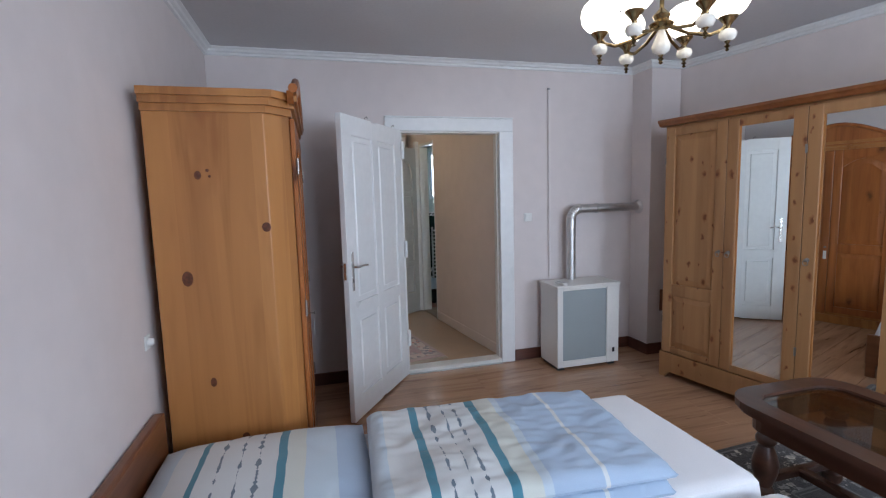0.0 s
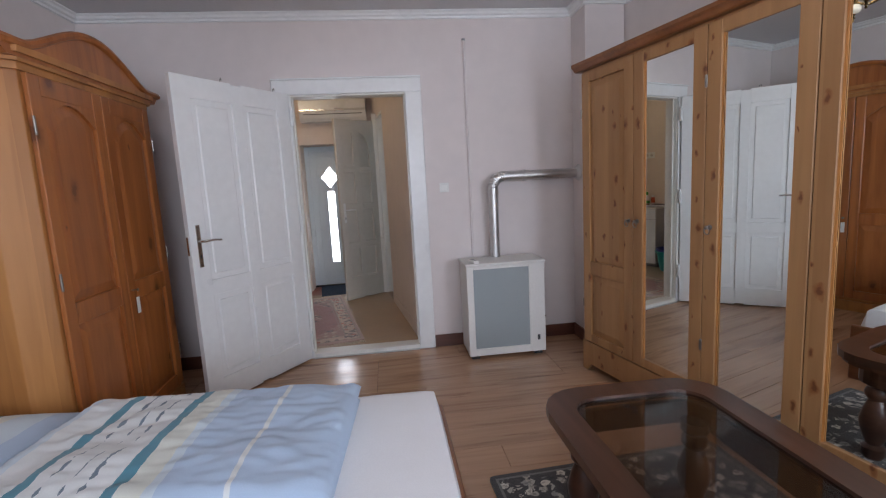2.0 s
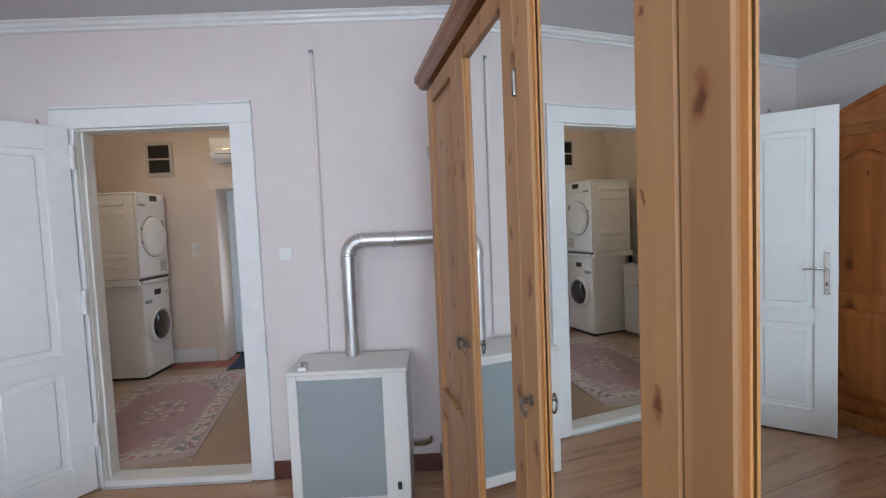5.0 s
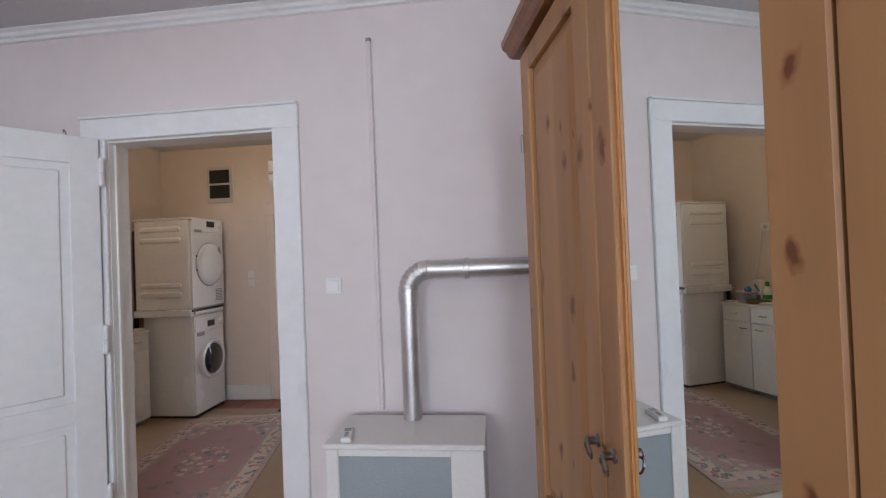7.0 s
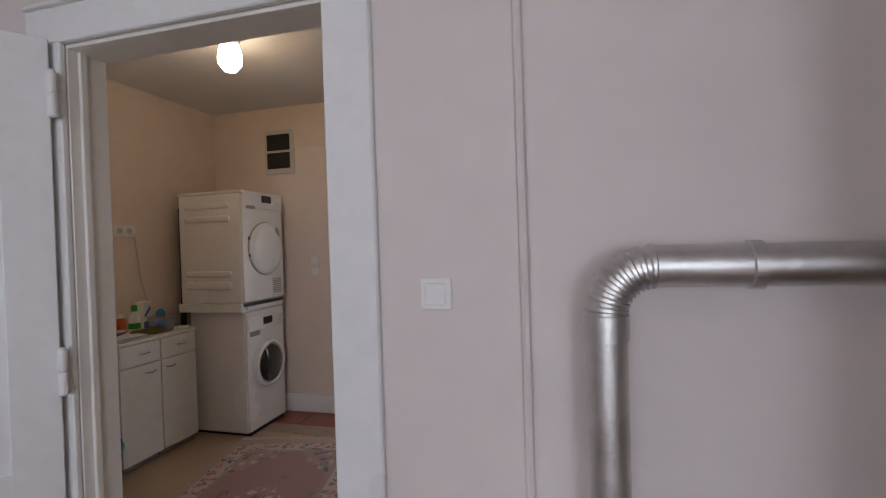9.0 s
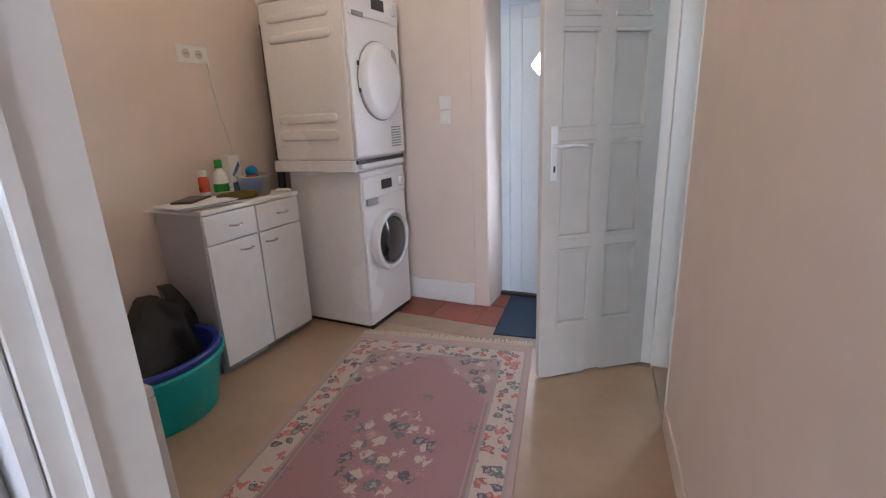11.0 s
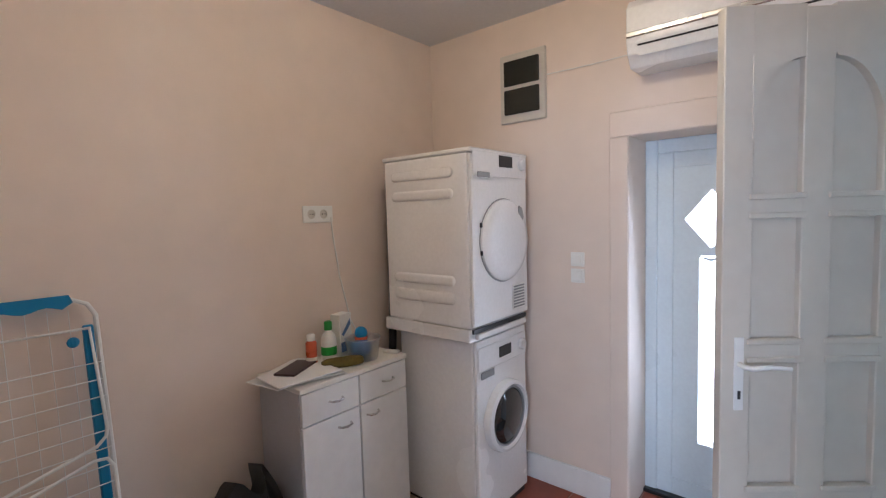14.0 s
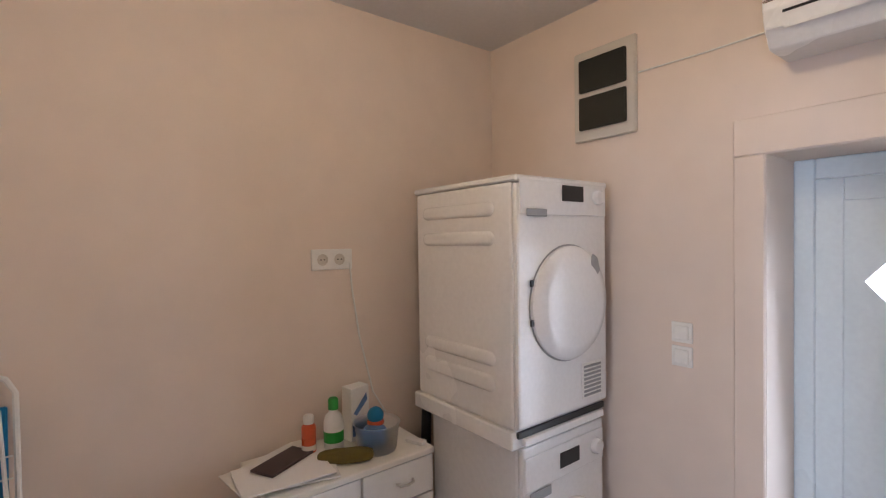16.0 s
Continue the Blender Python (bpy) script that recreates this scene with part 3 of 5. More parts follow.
leaf = thing("bedroom_door", "open white painted panelled wooden door", "door", pose(0.838, 3.958, 0.012, 0, 0, -124.3))
panelled_leaf(leaf, 0.90, 2.03, 2, [(0.16, 0.70), (0.80, 1.90)], WHITE, 0.115)
lever(leaf, 0.845, 0.0, 1.02, 1, 0.26, CHROME, -1)
lever(leaf, 0.845, -0.04, 1.02, -1, 0.26, CHROME, -1)
part("latch", box(0.90, -0.03, 0.97, 0.904, -0.012, 1.08, 0.001), CHROME, leaf)
for x in (0.55, 0.12):
    part("coat_hook", tube([(x, -0.02, 2.03), (x, -0.02, 2.045), (x + 0.012, 0.004, 2.05), (x + 0.014, 0.01, 2.036)], 0.003, 6), NICKEL, leaf, "small metal over-door hook")
for z in (0.25, 1.0, 1.8):
    bm = lathe([(0.008, 0), (0.013, 0.005), (0.013, 0.065), (0.010, 0.068), (0.013, 0.072), (0.013, 0.13), (0.006, 0.138)], 12, Matrix.Translation((-0.004, 0.016, z)))
    part("hinge", bm, WHITE, leaf, "painted barrel hinge", True)

# ---- bathroom beyond the hall ----
setting("wall_bath_east", box(2.75, 5.0, 0, 2.85, 7.0, HCEIL), WHITETILE, "pale green bathroom wall")
bm = box(1.40, 6.80, 0, 1.76, 6.9, HCEIL)
box(2.26, 6.80, 0, 2.75, 6.9, HCEIL, bm=bm)
box(1.76, 6.80, 0, 2.26, 6.9, 1.47, bm=bm)
box(1.76, 6.80, 2.15, 2.26, 6.9, HCEIL, bm=bm)
setting("wall_bath_north", bm, WHITETILE, "pale green bathroom wall with a small window")
setting("wall_bath_south", box(1.60, 5.0, 0, 2.75, 5.1, HCEIL), WHITETILE, "bathroom wall")
setting("floor_bath", box(1.45, 5.0, -0.1, 2.85, 6.9, 0.02), GREENTILE, "dark green bathroom floor", "floor")
tiles_n = setting("bath_tiling", box(1.42, 6.792, 0.02, 2.75, 6.799, 1.285), WHITE, "dark green glazed wall tiles with white joints", "tiling")
bw = thing("window_bath", "small bright bathroom window in a white frame", "window", pose(1.76, 6.80, 1.47))
tagged(bw, kind="structure")
bm = box(0, 0, 0, 0.05, 0.06, 0.68, 0.004)
box(0.45, 0, 0, 0.5, 0.06, 0.68, 0.004, bm)
box(0.05, 0, 0, 0.45, 0.06, 0.05, 0.004, bm)
box(0.05, 0, 0.63, 0.45, 0.06, 0.68, 0.004, bm)
part("window_frame", bm, PVC, bw)
pane = part("pane", box(0.05, 0.025, 0.05, 0.45, 0.03, 0.63), GLASS, bw)
pane.visible_shadow = False
setting("backdrop_bath", box(1.4, 7.2, 1.0, 2.6, 7.22, 2.8), OUTSIDE, "bright daylight outside the window", "backdrop")

# ---- entrance door ----
ent = thing("entrance_door", "white plastic entrance door with diamond and strip glazing", "door", pose(0.475, 6.70, HF))
bm = box(0, 0, 0, 0.06, 0.07, 1.87, 0.005)
box(0.81, 0, 0, 0.87, 0.07, 1.87, 0.005, bm)
box(0.06, 0, 1.80, 0.81, 0.07, 1.87, 0.005, bm)
part("door_frame", bm, PVC, ent)
part("sill", box(0.0, -0.03, 0.0, 0.87, 0.07, 0.022, 0.004), DARK, ent, "dark metal threshold")
W0, W1, H0, H1 = 0.0602, 0.8098, 0.0222, 1.7998
dc, dz, dw, dh = 0.305, 1.465, 0.118, 0.143
sx0, sx1, sz0, sz1 = 0.255, 0.355, 0.33, 1.285


def door_panel():
    """The leaf's skin round the diamond and the strip, as convex pieces."""
    bm = None
    ya, yb = 0.012, 0.06
    for poly in (
        [(W0, H0), (W1, H0), (W1, sz0), (W0, sz0)],
        [(W0, sz0), (sx0, sz0), (sx0, sz1), (W0, sz1)],
        [(sx1, sz0), (W1, sz0), (W1, sz1), (sx1, sz1)],
        [(W0, sz1), (dc, sz1), (dc, dz - dh), (dc - dw, dz), (W0, dz)],
        [(dc, sz1), (W1, sz1), (W1, dz), (dc + dw, dz), (dc, dz - dh)],
        [(W0, dz), (dc - dw, dz), (dc, dz + dh), (dc, H1), (W0, H1)],
        [(dc, dz + dh), (dc + dw, dz), (W1, dz), (W1, H1), (dc, H1)],
    ):
        bm = prism(poly, ya, yb, "y", bm=bm)
    return bm


lf = part("leaf", door_panel(), PVC, ent)
bm = box(W0, 0.004, H0, W0 + 0.075, 0.0118, H1, 0.003)
box(W1 - 0.075, 0.004, H0, W1, 0.0118, H1, 0.003, bm)
box(W0 + 0.075, 0.004, H0, W1 - 0.075, 0.0118, H0 + 0.09, 0.003, bm)
box(W0 + 0.075, 0.004, H1 - 0.075, W1 - 0.075, 0.0118, H1, 0.003, bm)
part("leaf_border", bm, PVC, ent)


def ring(outer, inner, y0, y1):
    bm = None
    k = len(outer)
    for i in range(k):
        j = (i + 1) % k
        bm = prism([outer[i], outer[j], inner[j], inner[i]], y0, y1, "y", bm=bm)
    return bm


dia = [(dc, dz - dh), (dc + dw, dz), (dc, dz + dh), (dc - dw, dz)]
dia_o = [(dc, dz - dh - 0.028), (dc + dw + 0.024, dz), (dc, dz + dh + 0.028), (dc - dw - 0.024, dz)]
part("diamond_bead", ring(dia_o, dia, 0.002, 0.0115), PVC, ent)
strip = [(sx0, sz0), (sx1, sz0), (sx1, sz1), (dc, sz1 - 0.03), (sx0, sz1)]
strip_o = [(sx0 - 0.016, sz0 - 0.018), (sx1 + 0.016, sz0 - 0.018), (sx1 + 0.016, sz1), (dc, sz1 - 0.012), (sx0 - 0.016, sz1)]
part("strip_bead", ring(strip_o, strip, 0.002, 0.0115), PVC, ent)
for poly in (dia, [(sx0, sz0), (sx1, sz0), (sx1, sz1), (sx0, sz1)]):
    g = part("pane", prism(poly, 0.03, 0.034, "y"), GLASS, ent, "clear glass pane")
    g.visible_shadow = False
lever(ent, 0.765, 0.004, 1.0, -1, 0.22, PVC, -1)
setting("backdrop", box(-1.5, 8.2, -0.5, 3.5, 8.22, 3.2), OUTSIDE, "bright sunlit outdoors", "backdrop")
setting("ground", box(-40, -40, -0.4, 40, 40, -0.3), VINYL, "pale ground outside", "ground")

# ---- bathroom door ----
bd = thing("bathroom_door", "open cream painted door with eight small panels", "door", pose(hall_x(6.03) - 0.046, 6.03, HF + 0.008, 0, 0, -142))
# leaf paint is darker than cream, standing in for the weaker light on it
panelled_leaf(bd, 0.53, 2.075, 2, [(0.255, 0.61), (0.66, 1.065), (1.11, 1.49), (1.535, 1.93)], OLDPAINT_SHADE, 0.085, 0.04, True, False)
lever(bd, 0.48, 0.0, 1.02, 1, 0.22, WHITE, -1)
bm = hall_piece(5.561, 5.572, HF, 2.13)
hall_piece(6.002, 6.059, HF, 2.13, bm)
hall_piece(5.561, 6.059, 2.13, 2.159, bm)
bm.transform(Matrix.Translation((-0.004, 0, 0)))
hx = hall_x(6.09)
bm2 = box(hx - 0.050, 6.04, HF, hx + 0.004, 6.12, 2.20, 0.004)
join(bm, bm2)
setting("door_frame_bath", bm, CREAM, "cream painted bathroom door frame", "door frame")
setting("door_threshold_bath", hall_piece(5.573, 6.001, 0, HF + 0.014), STRIP, "raised pale bathroom threshold", "threshold")

# ---- bedroom windows ----
for i, x0 in enumerate((1.0, 2.9)):
    wd = thing("window_" + str(i + 1), "white framed bedroom window", "window", pose(x0, -1.44, 0.85))
    tagged(wd, kind="structure")
    bm = box(0, 0, 0, 0.06, 0.06, 1.4, 0.004)
    box(1.14, 0, 0, 1.2, 0.06, 1.4, 0.004, bm)
    box(0.57, 0, 0.06, 0.63, 0.06, 1.34, 0.004, bm)
    box(0.06, 0, 0, 1.14, 0.06, 0.06, 0.004, bm)
    box(0.06, 0, 1.34, 1.14, 0.06, 1.4, 0.004, bm)
    part("window_frame", bm, WHITE, wd)
    for a, c in ((0.06, 0.57), (0.63, 1.14)):
        g = part("pane", box(a, 0.02, 0.06, c, 0.024, 1.34), GLASS, wd)
        g.visible_shadow = False

# ---- bedroom: five-door mirrored wardrobe ----


def ring_pull(parent, x, y, z):
    """A small drop-ring handle on a back plate."""
    h = part("handle", lathe([(0.013, 0), (0.013, 0.003), (0.007, 0.006), (0.007, 0.018), (0.010, 0.022), (0.004, 0.026)], 12, pose(x, y, z, 90)), NICKEL, parent, "dark metal ring pull", True)
    pts = [(x + 0.014 * math.cos(radians(a)), y - 0.02 - 0.003 * math.sin(radians(a)), z - 0.016 + 0.017 * math.sin(radians(a))) for a in range(0, 361, 30)]
    part("ring", tube(pts, 0.0025, 6), NICKEL, h, "", True)


def sunk_panel(x0, z0, x1, z1, front, back, margin=0.045, bm=None, top=0.0):
    """A fielded panel: sloping margins up to a flat middle; front and back are y values. top: rise of an arched head."""
    n = 8 if top else 1
    head = [(x1 - (x1 - x0) * i / n, z1 + top * math.sin(math.pi * i / n)) for i in range(n + 1)]
    head_i = [(x1 - margin - (x1 - x0 - 2 * margin) * i / n, z1 - margin + top * math.sin(math.pi * i / n)) for i in range(n + 1)]
    outer = [(x0, z0), (x1, z0)] + head
    inner = [(x0 + margin, z0 + margin), (x1 - margin, z0 + margin)] + head_i
    own = bmesh.new()
    a = [own.verts.new((u, back, v)) for u, v in outer]
    c = [own.verts.new((u, front, v)) for u, v in inner]
    k = len(outer)
    for i in range(k):
        own.faces.new((a[i], a[(i + 1) % k], c[(i + 1) % k], c[i]))
    own.faces.new(c)
    bmesh.ops.recalc_face_normals(own, faces=own.faces)
    return join(bm, own)


wr = thing("mirrored_wardrobe", "large pale pine wardrobe with three mirrored doors", "wardrobe", pose(2.80, 3.30, 0, 0, 0, -78.6))
part("body", box(0.0, 0.022, 0.05, 2.445, 0.57, 2.0, 0.004), PINEL, wr)
bm = prism([(0, 0.0), (0.05, 0.0), (0.09, 0.05), (2.355, 0.05), (2.395, 0.0), (2.445, 0.0), (2.445, 0.205), (0, 0.205)], 0.002, 0.0215, "y", 0.002)
part("base_board", bm, PINEL, wr, "pine base board with shaped feet")
prof = [(-0.012, 1.992), (-0.022, 1.998), (-0.030, 2.012), (-0.042, 2.022), (-0.044, 2.040), (0.57, 2.040), (0.57, 1.992)]
part("crown", prism(prof, -0.028, 2.473, "x"), CROWN, wr, "dark stained projecting crown moulding")
for i in range(5):
    x0, x1 = 0.022 + i * 0.480, 0.022 + (i + 1) * 0.480 - 0.004
    z0, z1 = 0.215, 1.975
    wood = PINEL
    d = part("door", box(x0, -0.002, z0, x0 + 0.075, 0.021, z1, 0.003), wood, wr)
    part("stile", box(x1 - 0.075, -0.002, z0, x1, 0.021, z1, 0.003), wood, d)
    part("rail", box(x0 + 0.0752, -0.001, z0, x1 - 0.0752, 0.021, z0 + 0.05, 0.002), wood, d)
    part("rail", box(x0 + 0.0752, -0.001, z1 - 0.06, x1 - 0.0752, 0.021, z1, 0.002), wood, d)
    if i in (0, 4):
        part("rail", box(x0 + 0.0752, -0.001, 0.68, x1 - 0.0752, 0.021, 0.77, 0.002), wood, d)
    if i in (0, 4):
        for a, c in ((z0 + 0.05, 0.68), (0.77, z1 - 0.06)):
            part("panel", sunk_panel(x0 + 0.075, a, x1 - 0.075, c, 0.002, 0.014), wood, d)
    else:
        bm = box(x0 + 0.072, 0.006, z0 + 0.047, x0 + 0.084, 0.010, z1 - 0.057)
        # the panes hang slightly askew in their frames
        hw = (x1 - x0) / 2 - 0.075
        pane = box(-hw, -0.002, z0 + 0.05, hw, 0.002, z1 - 0.06)
        part("mirror", pane, MIRROR, d, "tall clear mirror", m=pose((x0 + x1) / 2, 0.011, 0, 0, 0, -0.5 if i == 1 else -1.2))
        part("mirror_bead", bm, PINE, d)
    if i == 0:
        ring_pull(d, x1 - 0.03, -0.002, 1.06)
    elif i == 4:
        ring_pull(d, x0 + 0.04, -0.002, 1.06)
    else:
        ring_pull(d, (x0 + 0.035) if i < 3 else (x1 - 0.035), -0.002, 1.06)
    for z in (0.45, 1.7):
        hx = x0 if i in (0, 2) else x1
        part("hinge", lathe([(0.004, 0), (0.005, 0.005), (0.005, 0.05), (0.004, 0.055)], 8, Matrix.Translation((hx, -0.004, z))), NICKEL, d)

# ---- bedroom: two-door arched wardrobe ----
aw = thing("arched_wardrobe", "amber pine two-door wardrobe with an arched crown", "wardrobe", pose(-0.51, 2.36, 0))
YB, XF = 1.22, 0.563
foot = [(0, 0), (XF - 0.10, 0), (XF, 0.10), (XF, YB - 0.10), (XF - 0.10, YB), (0, YB)]
part("body", prism(foot, 0.02, 1.905, bev=0.003), PINE, aw, "knotty pine carcass with canted corners")


def grow(poly, d):
    """The footprint widened by d at the free sides."""
    return [(x + (d if x > 0.3 else 0), y + (-d if y < YB / 2 else d)) for x, y in poly]


bm = prism(grow(foot, 0.012), 1.88, 1.91)
prism(grow(foot, 0.028), 1.91, 1.94, bm=bm)
prism(grow(foot, 0.042), 1.94, 1.97, bm=bm)
part("crown", bm, PINE, aw, "stepped pine cornice")
ped = [(0.02, 1.925), (YB - 0.02, 1.925), (YB + 0.03, 1.97)]
for i in range(0, 25):
    u = 1 - i / 24
    y = -0.03 + (YB + 0.06) * u
    ped.append((y, 1.97 + 0.16 * max(0.0, math.sin(math.pi * min(1, max(0, (u - 0.12) / 0.76)))) ** 1.3))
pd = part("pediment", prism(ped, XF + 0.003, XF + 0.03, "x"), PINED, aw, "reddish arched pediment board")
edge = [(XF + 0.03, y, z + 0.012) for y, z in ped[3:]]
part("pediment_moulding", tube(edge, 0.02, 8), PINED, pd, "", True)
bm = prism(grow(foot, 0.014), 0.0, 0.09, bev=0.003)
part("plinth", bm, PINE, aw)
for i, (y0, y1) in enumerate(((0.115, 0.617), (0.623, YB - 0.115))):
    # doors are shaped in local x = along the front, then turned to face the room
    dm = Matrix(((0, -1, 0, XF + 0.002), (1, 0, 0, 0), (0, 0, 1, 0), (0, 0, 0, 1)))
    d = part("door", box(y0, -0.022, 0.12, y0 + 0.0698, 0.0, 1.875, 0.003), PINED, aw, "framed reddish pine door", m=dm)
    part("stile", box(y1 - 0.0698, -0.022, 0.12, y1, 0.0, 1.875, 0.003), PINED, d)
    for a, c in ((0.12, 0.19), (0.78, 0.88), (1.79, 1.875)):
        part("rail", box(y0 + 0.07, -0.021, a, y1 - 0.07, 0.0, c, 0.002), PINED, d)
    part("panel", sunk_panel(y0 + 0.07, 0.19, y1 - 0.07, 0.78, -0.016, -0.004, 0.05), PINED, d)
    part("panel", sunk_panel(y0 + 0.07, 0.88, y1 - 0.07, 1.69, -0.016, -0.004, 0.05, top=0.09), PINED, d)
    part("spandrel", prism([(y0 + 0.07, 1.69), (y0 + 0.07, 1.79), (y1 - 0.07, 1.79), (y1 - 0.07, 1.69)] + [(y1 - 0.07 - (y1 - y0 - 0.14) * k / 8, 1.69 + 0.09 * math.sin(math.pi * k / 8)) for k in range(1, 8)], -0.020, -0.003, "y"), PINED, d)
    for z in (0.3, 0.95, 1.62):
        hy = y0 - 0.003 if i == 0 else y1 + 0.003
        part("hinge", lathe([(0.004, 0), (0.006, 0.006), (0.006, 0.075), (0.004, 0.08)], 8, Matrix.Translation((hy, -0.026, z))), NICKEL, d)
for x, z, r, k in ((0.19, 1.62, 0.014, 1.3), (0.228, 1.64, 0.007, 1.0), (0.235, 1.615, 0.006, 1.0), (0.118, 1.185, 0.022, 1.5), (0.447, 1.392, 0.019, 1.1), (0.185, 0.72, 0.013, 1.6), (0.30, 0.45, 0.016, 1.2)):
    bm = lathe([(r, 0), (r * 0.8, 0.0006), (0.0, 0.0008)], 14, pose(x, -0.0004, z, 90))
    for v in bm.verts:
        v.co.z = z + (v.co.z - z) * k
    part("knot", bm, KNOT, aw, "dark pine knot")
key = part("key", lathe([(0.003, 0), (0.003, 0.03), (0.010, 0.031), (0.010, 0.036)], 10, pose(XF + 0.024, 0.645, 0.84, 0, 90)), NICKEL, aw, "small metal key")
part("key_tag", box(XF + 0.05, 0.63, 0.71, XF + 0.053, 0.66, 0.80, 0.001), PLASTIC, aw, "white paper key tag")

# ---- bedroom: bed ----
bed = thing("double_bed", "brown wooden double bed with a low headboard", "bed", pose(-0.555, 0.42, 0))
part("headboard", box(0.0, -0.04, 0.05, 0.045, 1.89, 0.635, 0.012, seg=2), BEDWOOD, bed, "plain brown stained headboard")
part("side_rail", box(0.045, 1.835, 0.12, 2.22, 1.865, 0.30, 0.006), BEDWOOD, bed)
part("side_rail", box(0.045, -0.03, 0.12, 2.22, 0.0, 0.30, 0.006), BEDWOOD, bed)
part("foot_rail", box(2.22, -0.03, 0.10, 2.25, 1.865, 0.34, 0.006), BEDWOOD, bed)
part("slat_base", box(0.045, 0.0, 0.20, 2.22, 1.835, 0.235), BEDWOOD, bed)
for x, y in ((2.19, 1.83), (2.19, 0.0)):
    part("leg", box(x, y - 0.03, 0.0, x + 0.06, y + 0.03, 0.119, 0.004), BEDWOOD, bed)


def soft_block(x0, y0, z0, x1, y1, z1, r, puff, seed, nx=40, ny=30, wrinkle=0.006):
    """A rounded upholstered or stuffed block: a fine grid bent round the edges, puffed and creased."""
    bm = bmesh.new()
    bmesh.ops.create_grid(bm, x_segments=nx, y_segments=ny, size=1.0)
    hx, hy, hz = (x1 - x0) / 2, (y1 - y0) / 2, (z1 - z0)
    top = []
    for v in bm.verts:
        u, w = v.co.x, v.co.y
        e = min(1.0, ((1 - abs(u)) * hx) / r) , min(1.0, ((1 - abs(w)) * hy) / r)
        fall = math.sqrt(max(0.0, 1 - (1 - e[0]) ** 2)) * math.sqrt(max(0.0, 1 - (1 - e[1]) ** 2))
        q = Vector((u * hx * 3, w * hy * 3, seed))
        h = hz * (0.25 + 0.75 * fall) + puff * (1 - u * u) * (1 - w * w)
        h += wrinkle * fall * (noise.noise(q * 1.7) + 0.6 * noise.noise(q * 4.3 + Vector((3, 1, 0))) + 0.45 * noise.noise(Vector((q.x * 4.0, q.y * 11.0, seed + 5))))
        v.co = Vector((u * hx, w * hy, h))
        top.append(v)
    low = [e for e in bm.edges if e.is_boundary]
    ret = bmesh.ops.extrude_edge_only(bm, edges=low)
    vs = [g for g in ret["geom"] if isinstance(g, bmesh.types.BMVert)]
    for v in vs:
        v.co.z = 0.0
        v.co.x *= 0.985
        v.co.y *= 0.985
    bmesh.ops.contextual_create(bm, geom=[e for e in bm.edges if e.is_boundary])
    bmesh.ops.recalc_face_normals(bm, faces=bm.faces)
    return bm


def soft_thing(name, mat, label, category, x0, y0, z0, x1, y1, z1, r, puff, seed, turn=0.0, **k):
    ob = new(name, mesh_from(soft_block(x0, y0, z0, x1, y1, z1, r, puff, seed, **k), name, mat, True))
    ob.matrix_world = pose((x0 + x1) / 2, (y0 + y1) / 2, z0, 0, 0, turn)
    return tagged(ob, label, category)




def mattress(y0, y1, seed):
    """A mattress in a fitted sheet with a sewn hem round its side."""
    mt = thing("mattress", "mattress in a white fitted sheet on the bed", "mattress", pose(0.5925, (y0 + y1) / 2, 0.236))
    part("sheet", soft_block(-0.505, y0, 0.236, 1.69, y1, 0.455, 0.05, 0.004, seed, 60, 30, 0.004), SHEET, mt, "", True)
    hx, hy = 1.0975 * 0.9895, (y1 - y0) / 2 * 0.9895
    for a, c in (((-hx, -hy), (hx, -hy)), ((hx, -hy), (hx, hy)), ((hx, hy), (-hx, hy)), ((-hx, hy), (-hx, -hy))):
        pts = [(a[0] + (c[0] - a[0]) * k / 20, a[1] + (c[1] - a[1]) * k / 20, 0.03 + 0.004 * math.sin(k * 1.7 + seed)) for k in range(21)]
        part("hem", tube(pts, 0.004, 6), SHEET, mt, "sewn elastic hem", True)


mattress(1.40, 2.25, 1)
mattress(0.45, 1.385, 2)
soft_thing("pillow", PILLOWCLOTH, "pillow in a blue and white striped cover", "pillow", -0.50, 1.44, 0.455, 0.30, 2.26, 0.52, 0.16, 0.055, 3, wrinkle=0.008)
quilt = thing("folded_quilt", "folded quilt in a blue and white striped cover", "quilt", pose(0.81, 1.82, 0.455, 0, 0, -4))
bm = soft_block(-0.51, -0.34, 0, 0.51, 0.37, 0.055, 0.05, 0.014, 5, 60, 40, 0.018)
part("lower_fold", bm, QUILTCLOTH, quilt, "", True)
bm = soft_block(-0.52, -0.32, 0, 0.52, 0.38, 0.05, 0.06, 0.018, 8, 96, 64, 0.016)
part("upper_fold", bm, QUILTCLOTH, quilt, "", True, Matrix.Translation((0, 0, 0.060)))
for y, z in ((-0.315, 0.075), (-0.335, 0.014)):
    bm = tube([(-0.50 + i * 0.05, y + 0.006 * math.sin(i * 1.3), z + 0.006 * math.sin(i * 0.9)) for i in range(21)], 0.007, 8)
    part("piping", bm, BLUEPIPE, quilt, "pale blue piped hem", True)
soft_thing("pillow", PILLOWCLOTH, "second pillow in a striped cover", "pillow", -0.50, 0.52, 0.455, 0.30, 1.34, 0.52, 0.16, 0.055, 13, wrinkle=0.008)

# ---- bedroom: coffee table and rug ----
ct = thing("coffee_table", "dark wooden coffee table with a smoked glass top", "table", pose(2.38, 1.42, 0))
HXT, HYT = 0.35, 0.56


